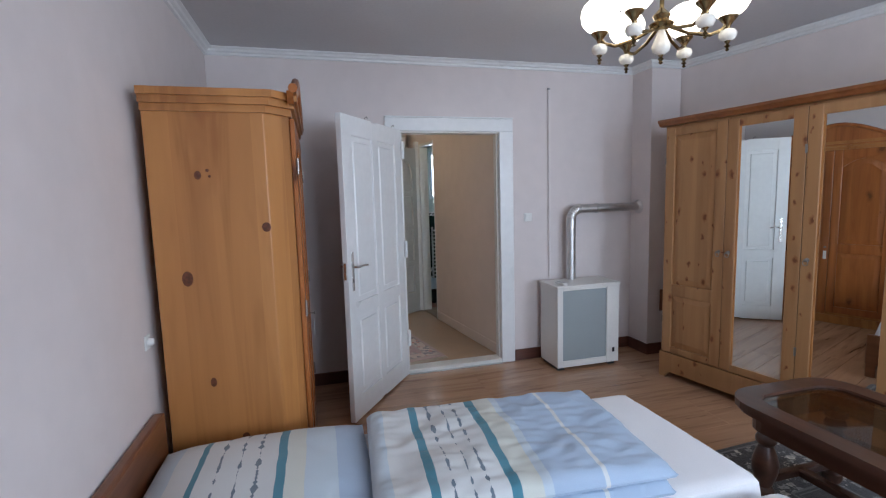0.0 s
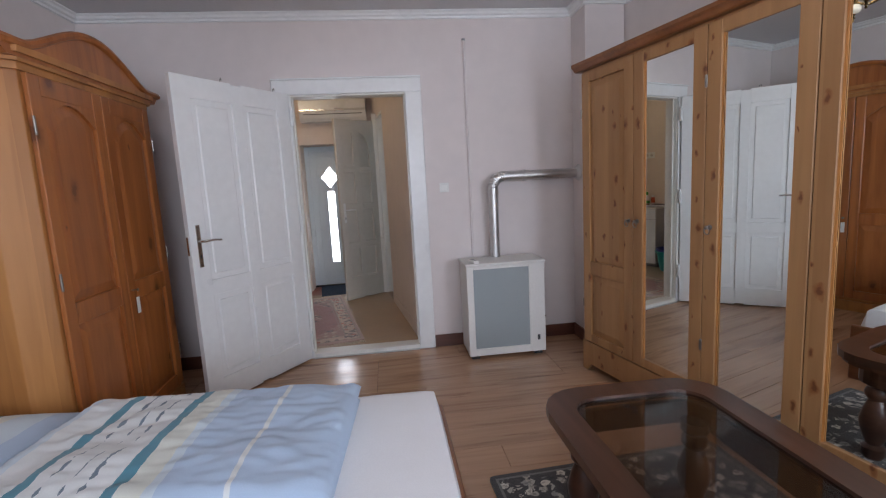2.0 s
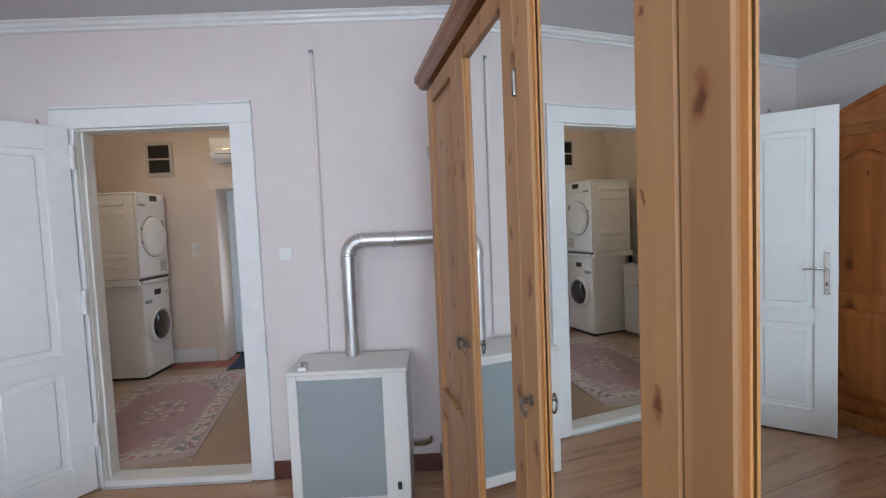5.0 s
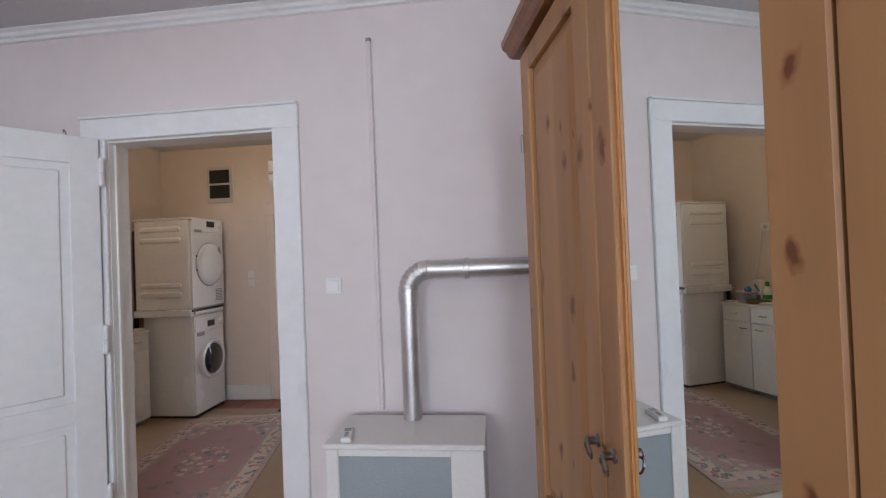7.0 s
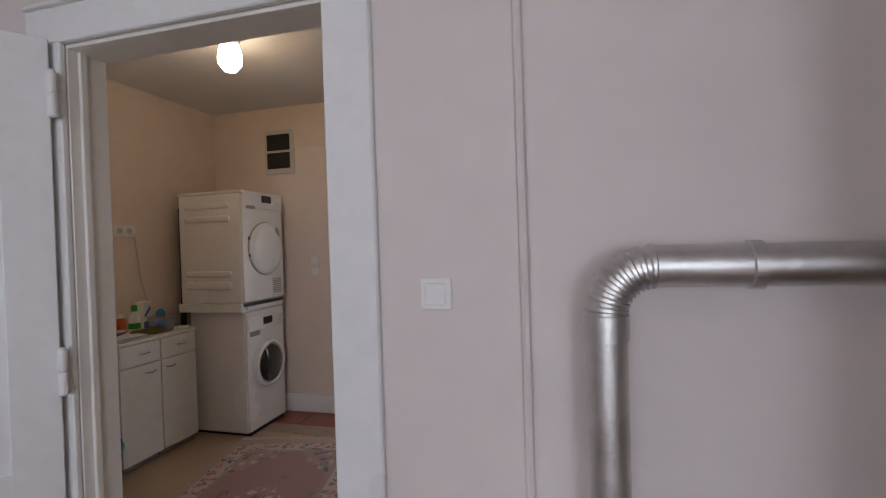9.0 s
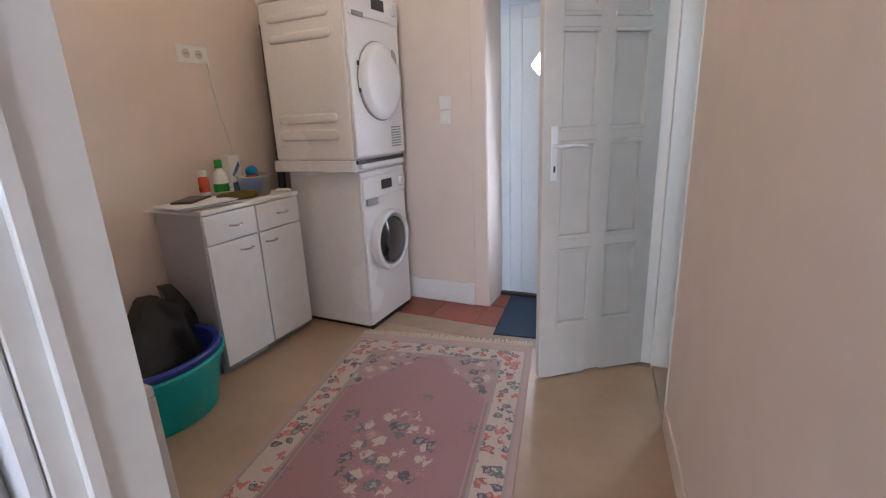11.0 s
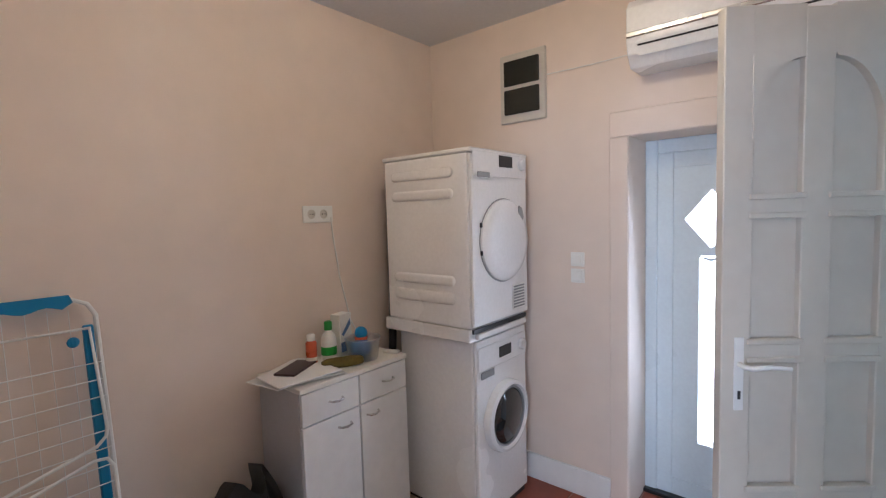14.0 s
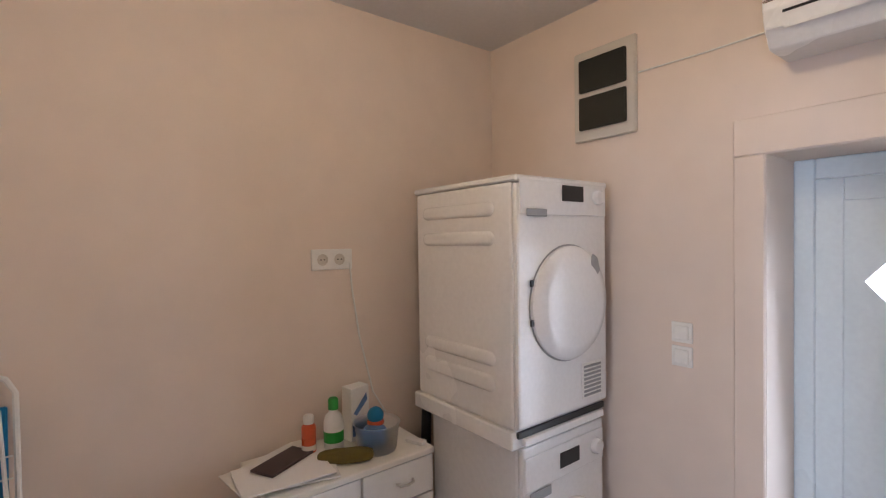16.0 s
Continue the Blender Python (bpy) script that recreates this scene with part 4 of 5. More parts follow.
def rounded(hx, hy, r, n=5):
    pts = []
    for cx, cy, a in ((hx - r, hy - r, 0), (-hx + r, hy - r, 90), (-hx + r, -hy + r, 180), (hx - r, -hy + r, 270)):
        pts += arc(cx, cy, r, a, a + 90, n)
    return pts


def loop_slab(outer, inner, z0, z1):
    bm = None
    k = len(outer)
    for i in range(k):
        j = (i + 1) % k
        bm = prism([outer[i], outer[j], inner[j], inner[i]], z0, z1, bm=bm)
    bmesh.ops.remove_doubles(bm, verts=bm.verts, dist=1e-5)
    return bm


part("tabletop", loop_slab(rounded(HXT, HYT, 0.17), rounded(HXT - 0.10, HYT - 0.10, 0.10), 0.465, 0.50), DARKWOOD, ct, "dark stained moulded table rim")
part("rim_moulding", loop_slab(rounded(HXT - 0.015, HYT - 0.015, 0.16), rounded(HXT - 0.05, HYT - 0.05, 0.13), 0.445, 0.465), DARKWOOD, ct)
part("glass", prism(rounded(HXT - 0.098, HYT - 0.098, 0.10), 0.484, 0.49), SMOKED, ct, "smoked glass inset")
part("apron", loop_slab(rounded(HXT - 0.07, HYT - 0.08, 0.10), rounded(HXT - 0.095, HYT - 0.105, 0.08), 0.36, 0.446), DARKWOOD, ct)
turned = [(0.035, 0), (0.045, 0.02), (0.045, 0.05), (0.03, 0.065), (0.04, 0.09), (0.055, 0.14), (0.058, 0.18), (0.045, 0.23), (0.03, 0.27), (0.045, 0.29), (0.045, 0.31), (0.035, 0.33), (0.05, 0.345), (0.05, 0.38)]
for sx in (-1, 1):
    for sy in (-1, 1):
        part("leg", lathe(turned, 16, Matrix.Translation((sx * 0.22, sy * 0.40, 0.014))), DARKWOOD, ct, "turned dark leg", True)
part("stretcher", box(-0.025, -0.40, 0.09, 0.025, 0.40, 0.13, 0.006), DARKWOOD, ct)
for sy in (-1, 1):
    part("stretcher", box(-0.22, sy * 0.40 - 0.02, 0.09, 0.22, sy * 0.40 + 0.02, 0.13, 0.006), DARKWOOD, ct)
DARKRUG = rug_cloth("dark_floral_rug", 0.56, 0.83, (0.05, 0.047, 0.045), (0.028, 0.025, 0.028), (0.008, 0.008, 0.012), (0.50, 0.46, 0.40), (0.34, 0.33, 0.31), 0.42)
rug = new("floral_rug", mesh_from(prism([(x, y) for x, y in rounded(0.56, 0.83, 0.02, 2)], 0, 0.012), "floral_rug", DARKRUG))
rug.matrix_world = pose(2.48, 1.40, 0.001, 0, 0, 3)
tagged(rug, "black rug with a beige floral pattern", "rug")

# ---- bedroom: gas heater, flue, remote, cable, switch ----
ht = thing("gas_heater", "cream gas convector heater with a grey grille", "heater", pose(2.05, 3.61, 0))
bm = box(0, 0.02, 0.03, 0.59, 0.31, 0.715, 0.008, seg=2)
part("case", bm, HEATER, ht)
part("top_plate", box(-0.008, -0.005, 0.715, 0.598, 0.32, 0.735, 0.005), HEATER, ht)
bm = box(0.0, 0.0, 0.03, 0.05, 0.02, 0.715, 0.003)
box(0.47, 0.0, 0.03, 0.59, 0.02, 0.715, 0.003, bm)
box(0.05, 0.0, 0.03, 0.47, 0.02, 0.085, 0.003, bm)
box(0.05, 0.0, 0.69, 0.47, 0.02, 0.715, 0.003, bm)
part("front_frame", bm, HEATER, ht)
part("grille", box(0.05, 0.010, 0.085, 0.47, 0.019, 0.69), GRILLE, ht, "grey perforated grille")
part("control_knob", box(0.525, -0.008, 0.12, 0.545, -0.0005, 0.16, 0.003), DARK, ht, "small black control")
part("foot", box(0.02, 0.03, 0.0, 0.08, 0.29, 0.03), DARK, ht)
part("foot", box(0.51, 0.03, 0.0, 0.57, 0.29, 0.03), DARK, ht)
PX, PY, PZ, PR = 2.335, 3.885, 1.362, 0.039
fl = thing("flue_pipe", "shiny aluminium flue pipe with a ribbed elbow", "flue pipe")
part("riser", lathe([(PR, 0.736), (PR, PZ - 0.14), (PR + 0.004, PZ - 0.139), (PR + 0.004, PZ - 0.09), (PR, PZ - 0.089)], 24, Matrix.Translation((PX, PY, 0))), FLUE, fl, "", True)
path, radii = [], []
for i in range(49):
    a = radians(180 - 90 * i / 48)
    path.append((PX + 0.09 + 0.09 * math.cos(a), PY, PZ - 0.09 + 0.09 * math.sin(a)))
    radii.append(PR + (0.0035 if (i // 3) % 2 else 0.0))
part("elbow", tube(path, radii, 24), FLUE, fl, "ribbed elbow", True)
part("horizontal_run", tube([(PX + 0.088, PY, PZ), (PX + 0.24, PY, PZ), (PX + 0.242, PY, PZ), (PX + 0.262, PY, PZ), (PX + 0.264, PY, PZ), (3.030, PY, PZ)], [PR, PR, PR + 0.005, PR + 0.005, PR - 0.001, PR - 0.001], 24), FLUE, fl, "", True)
part("wall_flange", lathe([(0.04, 0), (0.064, 0.0), (0.064, 0.004), (0.055, 0.010), (0.046, 0.024), (0.04, 0.024)], 28, pose(3.032, PY, PZ, 0, -90)), FLUE, fl, "round wall flange", True)
rc = thing("remote_control", "small white remote lying on the heater", "remote", pose(2.12, 3.66, 0.736, 0, 0, 12))
part("shell", box(-0.02, -0.045, 0, 0.02, 0.07, 0.02, 0.006, seg=2), PLASTIC, rc)
part("display", box(-0.013, 0.025, 0.02, 0.013, 0.055, 0.0215), GREYP, rc)
for i in range(3):
    part("button", box(-0.008, -0.03 + i * 0.016, 0.02, 0.008, -0.02 + i * 0.016, 0.0225, 0.001), GREYP, rc)
cb = thing("cable_conduit", "thin painted conduit running up the wall", "conduit")
part("conduit", tube([(2.175, 3.988, 0.74), (2.172, 3.988, 2.40), (2.172, 3.994, 2.42)], 0.0105, 8), WALL, cb, "", True)
part("conduit_end", lathe([(0.011, 0), (0.013, 0.004), (0.013, 0.014), (0.006, 0.018)], 10, Matrix.Translation((2.172, 3.988, 2.402))), GREYP, cb)


def wall_switch(name, m, label):
    s = thing(name, label, "switch", m)
    part("plate", box(-0.037, -0.009, -0.037, 0.037, 0, 0.037, 0.004, seg=2), PLASTIC, s)
    part("rocker", box(-0.026, -0.014, -0.026, 0.026, -0.0092, 0.026, 0.003), PLASTIC, s)
    return s


wall_switch("light_switch", pose(1.968, 3.998, 1.30), "white square wall switch beside the door")
vp = thing("chimney_vent", "small brown metal soot door on the chimney", "vent", pose(3.22, 3.739, 0.5))
part("plate", box(-0.06, -0.012, -0.10, 0.06, 0, 0.10, 0.004), BEDWOOD, vp)
part("latch", box(0.03, -0.02, -0.01, 0.05, -0.0125, 0.01, 0.002), NICKEL, vp)
gt = thing("gas_tap", "small brass gas tap low beside the heater", "tap", pose(2.74, 3.93, 0.2))
part("pipe", tube([(0, 0.06, 0), (0, 0, 0), (-0.03, -0.02, 0.0), (-0.095, -0.02, 0.0)], 0.009, 8), BRASS, gt)
part("lever", box(-0.006, -0.03, 0.008, 0.006, 0.03, 0.016, 0.002), BRASS, gt)

pl = thing("wall_socket", "white socket with a plug behind the wardrobe", "socket", pose(-0.56, 2.33, 0.936, 0, 0, 90))
part("plate", box(-0.03, -0.008, -0.03, 0.03, 0, 0.03, 0.004, seg=2), PLASTIC, pl)
part("plug", lathe([(0.016, 0.0), (0.016, 0.014), (0.010, 0.022)], 16, pose(0, -0.008, 0, 90)), PLASTIC, pl, "round white plug", True)

# ---- bedroom: chandelier ----
ch = thing("chandelier", "lit brass chandelier with white glass globes", "chandelier", pose(1.73, 2.08, 0))
part("canopy", lathe([(0.015, 2.52), (0.06, 2.60), (0.065, 2.619)], 20), BRASS, ch, "", True)
part("stem", tube([(0, 0, 2.24), (0, 0, 2.53)], 0.010, 10), BRASS, ch, "", True)
part("centre_vase", lathe([(0.012, 2.125), (0.035, 2.14), (0.042, 2.165), (0.03, 2.19), (0.018, 2.225), (0.012, 2.25)], 20), CERAMIC, ch, "cream ceramic vase", True)
part("finial", lathe([(0.003, 2.085), (0.010, 2.092), (0.006, 2.10), (0.013, 2.108), (0.006, 2.116), (0.012, 2.125)], 12), BRASS, ch, "", True)
part("crown_hub", lathe([(0.02, 2.235), (0.05, 2.25), (0.055, 2.262), (0.03, 2.28), (0.04, 2.30), (0.012, 2.33)], 16), BRASS, ch, "", True)
for k in range(6):
    a = radians(60 * k + 207)
    c, s = math.cos(a), math.sin(a)
    R = 0.27
    arm = [(c * 0.03, s * 0.03, 2.25), (c * 0.11, s * 0.11, 2.21), (c * 0.2, s * 0.2, 2.19), (c * 0.245, s * 0.245, 2.205), (c * R, s * R, 2.235)]
    ob = part("arm", tube(arm, 0.008, 8), BRASS, ch, "", True)
    at = Matrix.Translation((c * R, s * R, 0))
    part("cup", lathe([(0.008, 2.205), (0.012, 2.22), (0.022, 2.235), (0.038, 2.252), (0.04, 2.258)], 14, at), BRASS, ob, "", True)
    part("ceramic_bulb", lathe([(0.012, 2.155), (0.028, 2.161), (0.036, 2.174), (0.037, 2.186), (0.031, 2.199), (0.014, 2.207)], 14, at), CERAMIC, ob, "cream ceramic bulb", True)
    part("drop", lathe([(0.002, 2.112), (0.009, 2.118), (0.004, 2.126), (0.013, 2.133), (0.005, 2.142), (0.014, 2.155)], 10, at), BRASS, ob, "", True)
    part("globe", ball(0.088, (1, 1, 0.95), (c * R, s * R, 2.337)), OPAL, ob, "lit white glass globe", True)

# ---- hall: stacked machines ----


def rib_mesh(x0, x1, z0, z1, y):
    """A pressed rib with half-round ends and sloping sides, standing out along -y."""
    bm, rings = bmesh.new(), []
    zc, r = (z0 + z1) / 2, (z1 - z0) / 2
    for inset, out in ((0.0, -0.004), (0.002, 0.003), (0.008, 0.008), (0.014, 0.0095)):
        ring = []
        for k in range(16):
            a = radians(90 + 180 * k / 7) if k < 8 else radians(-90 + 180 * (k - 8) / 7)
            cx = x0 + r if k < 8 else x1 - r
            ring.append(bm.verts.new((cx + (r - inset) * math.cos(a), y - out, zc + (r - inset) * math.sin(a))))
        rings.append(ring)
    for p, q in zip(rings, rings[1:]):
        for k in range(16):
            bm.faces.new((p[k], p[(k + 1) % 16], q[(k + 1) % 16], q[k]))
    bm.faces.new(rings[-1])
    bm.faces.new(rings[0][::-1])
    bmesh.ops.recalc_face_normals(bm, faces=bm.faces)
    return bm


def machine_shell(parent, x0, y0, z0, x1, y1, z1, ribs):
    """A white appliance case with pressed ribs in its side; its front looks along +x."""
    part("case", box(x0, y0, z0, x1 - 0.02, y1, z1, 0.012, seg=2), ENAMEL, parent)
    part("front_panel", box(x1 - 0.0195, y0 + 0.002, z0 + 0.01, x1, y1 - 0.002, z1 - 0.004, 0.010, seg=2), ENAMEL, parent)
    for a, c in ribs:
        part("rib", rib_mesh(x0 + 0.05, x1 - 0.10, a - 0.006, c + 0.006, y0), ENAMEL, parent, "pressed rib in the side", True)


MX0, MX1, MY0, MY1 = -0.575, -0.015, 5.84, 6.33
dr = thing("tumble_dryer", "white tumble dryer stacked on a washing machine", "dryer")
D0, D1 = 1.02, 1.832
machine_shell(dr, MX0, MY0, D0, MX1, MY1, D1, [(1.13, 1.18), (1.22, 1.26), (1.63, 1.67), (1.73, 1.77)])
part("lid", box(MX0 - 0.012, MY0 - 0.004, D1, MX1 + 0.004, MY1 + 0.004, D1 + 0.022, 0.006), ENAMEL, dr)

dy, dzc = 6.10, 1.42
part("door", lathe([(0.20, 0), (0.20, 0.012), (0.185, 0.028), (0.15, 0.036), (0.0, 0.038)], 44, pose(MX1 + 0.001, dy, dzc, 0, 90)), ENAMEL, dr, "round white dryer door", True)
part("door_gap", lathe([(0.206, 0), (0.206, 0.0015)], 44, pose(MX1 + 0.0002, dy, dzc, 0, 90)), GREYP, dr)
part("door_grip", prism([(6.18, 1.55), (6.20, 1.59), (6.225, 1.575), (6.24, 1.53), (6.22, 1.505)], MX1 + 0.026, MX1 + 0.036, "x", 0.003), GREYP, dr)
part("control_strip", box(MX1 + 0.0005, MY0 + 0.01, 1.725, MX1 + 0.006, MY1 - 0.01, 1.84, 0.003), ENAMEL, dr)
part("display", box(MX1 + 0.0065, 6.06, 1.775, MX1 + 0.010, 6.18, 1.83, 0.002), DARK, dr, "black display")
part("drawer_grip", box(MX1 + 0.0065, 5.88, 1.72, MX1 + 0.010, 5.98, 1.745, 0.002), GREYP, dr)
part("dial", lathe([(0.028, 0), (0.028, 0.012), (0.022, 0.018)], 24, pose(MX1 + 0.0062, 6.265, 1.795, 0, 90)), ENAMEL, dr, "", True)
bm = box(MX1 + 0.0005, 6.17, 1.06, MX1 + 0.004, 6.29, 1.19, 0.002)
gv = part("vent_grille", bm, PLASTIC, dr, "white vent grille")
for i in range(8):
    part("slat", box(MX1 + 0.0042, 6.18, 1.068 + i * 0.015, MX1 + 0.007, 6.28, 1.076 + i * 0.015), GREYP, gv)
for z in (1.36, 1.49):
    part("hinge_mark", box(MX1 + 0.0042, 5.894, z, MX1 + 0.012, 5.908, z + 0.022, 0.002), DARK, dr)
wm = thing("washing_machine", "white front-loading washing machine with a round door", "washing machine")
Z0, Z1 = HF + 0.02, 0.955
WX1 = MX1 - 0.02
machine_shell(wm, MX0 + 0.04, MY0 + 0.035, Z0, WX1, MY1, Z1, [])
part("plinth", box(MX0 + 0.06, MY0 + 0.05, HF, WX1 - 0.01, MY1 - 0.02, Z0 + 0.004), DARK, wm)
wy, wz = 6.105, 0.53
part("door_ring", lathe([(0.182, 0), (0.182, 0.02), (0.178, 0.036), (0.160, 0.044), (0.150, 0.03), (0.150, 0.0)], 44, pose(WX1 + 0.001, wy, wz, 0, 90)), ENAMEL, wm, "white door ring", True)
part("door_trim", lathe([(0.1498, 0.0), (0.1498, 0.031), (0.141, 0.034), (0.1405, 0.0)], 44, pose(WX1 + 0.001, wy, wz, 0, 90)), GREYP, wm, "grey inner door ring", True)
part("door_glass", lathe([(0.140, 0.0), (0.138, 0.026), (0.11, 0.040), (0.0, 0.046)], 40, pose(WX1 + 0.001, wy, wz, 0, 90)), DARKGLASS, wm, "dark glass porthole", True)
part("control_strip", box(WX1 + 0.0005, MY0 + 0.045, 0.80, WX1 + 0.006, MY1 - 0.01, 0.92, 0.003), ENAMEL, wm)
part("display", box(WX1 + 0.0065, 6.06, 0.835, WX1 + 0.010, 6.17, 0.89, 0.002), DARK, wm, "black display")
part("dial", lathe([(0.03, 0), (0.03, 0.012), (0.024, 0.02)], 24, pose(WX1 + 0.0062, 6.27, 0.86, 0, 90)), ENAMEL, wm, "", True)
part("soap_drawer", box(WX1 + 0.0065, 5.90, 0.765, WX1 + 0.012, 6.01, 0.80, 0.003), GREYP, wm)
sk = thing("stacking_kit", "white stacking shelf between the two machines", "stacking shelf")
part("shelf", box(MX0 - 0.02, MY0 - 0.012, 0.956, MX1 - 0.02, MY1, 1.019, 0.005), ENAMEL, sk)
part("slide_out_tray", box(MX1 - 0.0198, MY0 + 0.03, 0.97, MX1 + 0.004, MY1 - 0.03, 0.995, 0.003), ENAMEL, sk)
part("tray_gap", box(MX1 - 0.0198, MY0 + 0.01, 0.997, MX1 - 0.008, MY1 - 0.01, 1.017), DARK, sk)
hs = thing("drain_hose", "black hoses behind the machines", "hose")
part("hose", tube([(-0.66, 5.92, HF), (-0.66, 5.92, 0.6), (-0.64, 5.93, 1.1), (-0.66, 5.95, 1.75), (-0.60, 6.0, 1.80)], 0.022, 10), DARK, hs, "", True)

# ---- hall: two narrow cabinets ----


def bow_handle(parent, x, y, z):
    part("handle", tube([(x, y - 0.035, z), (x + 0.018, y - 0.028, z), (x + 0.024, y, z - 0.002), (x + 0.018, y + 0.028, z), (x, y + 0.035, z)], 0.005, 8), CHROME, parent, "bowed chrome handle", True)


CX = -0.415
for k, (y0, y1) in enumerate(((5.18, 5.484), (5.487, 5.79))):
    cab = thing("base_cabinet", "narrow white cabinet with one drawer over a door", "cabinet", group="hall cabinets")
    # near carcass is greyer than its twin: the side's shading is in the colour
    part("carcass", box(-0.745, y0, HF + 0.06, CX - 0.019, y1, 0.835, 0.001), SHADELAM if k == 0 else WHITE, cab, "laminate carcass with its side's shading in the grey" if k == 0 else "")
    part("plinth", box(-0.745, y0 + 0.004, HF, CX - 0.05, y1 - 0.004, HF + 0.06), GREYP, cab)
    part("drawer", box(CX - 0.0185, y0 + 0.003, 0.695, CX, y1 - 0.003, 0.832, 0.002), WHITE, cab)
    d = part("door", box(CX - 0.0185, y0 + 0.003, HF + 0.05, CX, y1 - 0.003, 0.688, 0.002), WHITE, cab)
    bow_handle(cab, CX + 0.001, (y0 + y1) / 2 + 0.02, 0.765)
    bow_handle(d, CX + 0.001, y1 - 0.09 if k == 0 else y0 + 0.07, 0.635)
ob = thing("cabinet_worktop", "pale cream worktop across both cabinets", "worktop")
part("board", box(-0.755, 5.175, 0.836, CX + 0.004, 5.795, 0.858, 0.003), CREAM, ob)
WT = 0.859


def paper_stack():
    p = thing("paper_stack", "loose magazines and leaflets hanging over the edge", "papers", pose(-0.60, 5.27, WT))
    for i, (dx, dy, rz, mat) in enumerate(((0.0, -0.02, 8, PLASTIC), (0.05, 0.02, -14, ENAMEL), (-0.02, 0.03, 24, PLASTIC), (0.06, -0.01, -4, SHEET))):
        part("sheet", box(-0.105, -0.148, i * 0.006, 0.105, 0.148, i * 0.006 + 0.005, 0.001), mat, p, m=pose(dx, dy, 0, 0, 0, rz))
    part("folder", box(-0.05, -0.10, 0.0245, 0.05, 0.10, 0.034, 0.002), plain("dark_folder", (0.05, 0.03, 0.035), 0.4), p, "dark printed leaflet", m=pose(0.0, 0.01, 0, 0, 0, 28))


paper_stack()
ORANGE = plain("orange_tin", (0.55, 0.09, 0.03), 0.3, vary=0.2, scale=20)
GREEN = plain("green_cap", (0.02, 0.32, 0.04), 0.4)
BLUEBOX = plain("blue_print", (0.10, 0.20, 0.42), 0.4, vary=0.5, scale=25)
OLIVE = plain("olive_cloth", (0.13, 0.10, 0.02), 0.8, vary=0.3, scale=20, bumps=0.4)
CLEARP = glassy("milky_plastic", (0.93, 0.94, 0.95), 0.35, 1.12)
sp = thing("spray_can", "orange aerosol can with a pale cap", "spray can", pose(-0.630, 5.385, WT))
part("can", lathe([(0.024, 0), (0.026, 0.003), (0.026, 0.115), (0.018, 0.126)], 18), ORANGE, sp, "", True)
part("cap", lathe([(0.019, 0.126), (0.02, 0.15), (0.016, 0.156)], 16), PLASTIC, sp, "", True)
part("label", lathe([(0.0265, 0.03), (0.0265, 0.05)], 18), CERAMIC, sp)
bt = thing("detergent_bottle", "white detergent bottle with a green cap", "bottle", pose(-0.625, 5.480, WT))
part("bottle", lathe([(0.034, 0), (0.037, 0.006), (0.037, 0.11), (0.03, 0.135), (0.016, 0.15), (0.014, 0.158)], 20), PLASTIC, bt, "", True)
part("cap", lathe([(0.019, 0.158), (0.019, 0.195), (0.015, 0.2)], 16), GREEN, bt, "green screw cap", True)
part("label", lathe([(0.0376, 0.04), (0.0376, 0.08)], 20), GREEN, bt)
bx = thing("detergent_carton", "white and blue detergent carton", "carton", pose(-0.68, 5.60, WT, 0, 0, 12))
part("carton", box(-0.03, -0.045, 0, 0.03, 0.045, 0.21, 0.002), PLASTIC, bx)
part("print", box(0.0305, -0.04, 0.02, 0.0315, 0.04, 0.07), BLUEBOX, bx)
part("print", prism([(-0.035, 0.11), (0.03, 0.18), (0.035, 0.15), (-0.02, 0.10)], 0.0305, 0.0315, "x"), BLUEBOX, bx)
tb = thing("storage_tub", "milky plastic tub holding blue cloths and pegs", "tub", pose(-0.535, 5.615, WT))
part("tub", lathe([(0.07, 0), (0.072, 0.003), (0.085, 0.10), (0.09, 0.102), (0.088, 0.106), (0.080, 0.10), (0.068, 0.006), (0.0, 0.006)], 24), CLEARP, tb, "", True)
part("cloth", ball(0.05, (1, 1, 0.9), (0.0, -0.01, 0.055), 14), BLUEBOX, tb, "blue cloth")
part("ball_cap", ball(0.032, (1, 1, 1), (-0.01, 0.0, 0.125), 14), BLUE, tb, "blue measuring ball", True)
part("red_cap", lathe([(0.03, 0.09), (0.033, 0.1), (0.03, 0.108)], 14, Matrix.Translation((-0.01, 0, 0))), ORANGE, tb)
def superpouch():
    """A long soft pouch with blunt rounded ends and a slack top."""
    bm = ball(1.0, (1, 1, 1), (0, 0, 0), 24)
    for v in bm.verts:
        u = math.copysign(abs(v.co.x) ** 0.55, v.co.x)
        w = math.copysign(abs(v.co.y) ** 0.75, v.co.y)
        z = math.copysign(abs(v.co.z) ** 0.6, v.co.z)
        v.co = Vector((u * 0.10, w * 0.036, 0.021 + z * 0.021 + 0.003 * noise.noise(Vector((u * 4, w * 2, 1)))))
    return bm


br = thing("cloth_pouch", "long olive cloth pouch lying on the worktop", "pouch", pose(-0.515, 5.475, WT, 0, 0, 62))
bm = superpouch()
part("pouch", bm, OLIVE, br, "", True)
ss = thing("soap_dish", "small white plastic soap holder", "soap dish", pose(-0.48, 5.755, WT, 0, 0, 20))
part("dish", box(-0.04, -0.018, 0, 0.04, 0.018, 0.016, 0.006, seg=2), PLASTIC, ss)

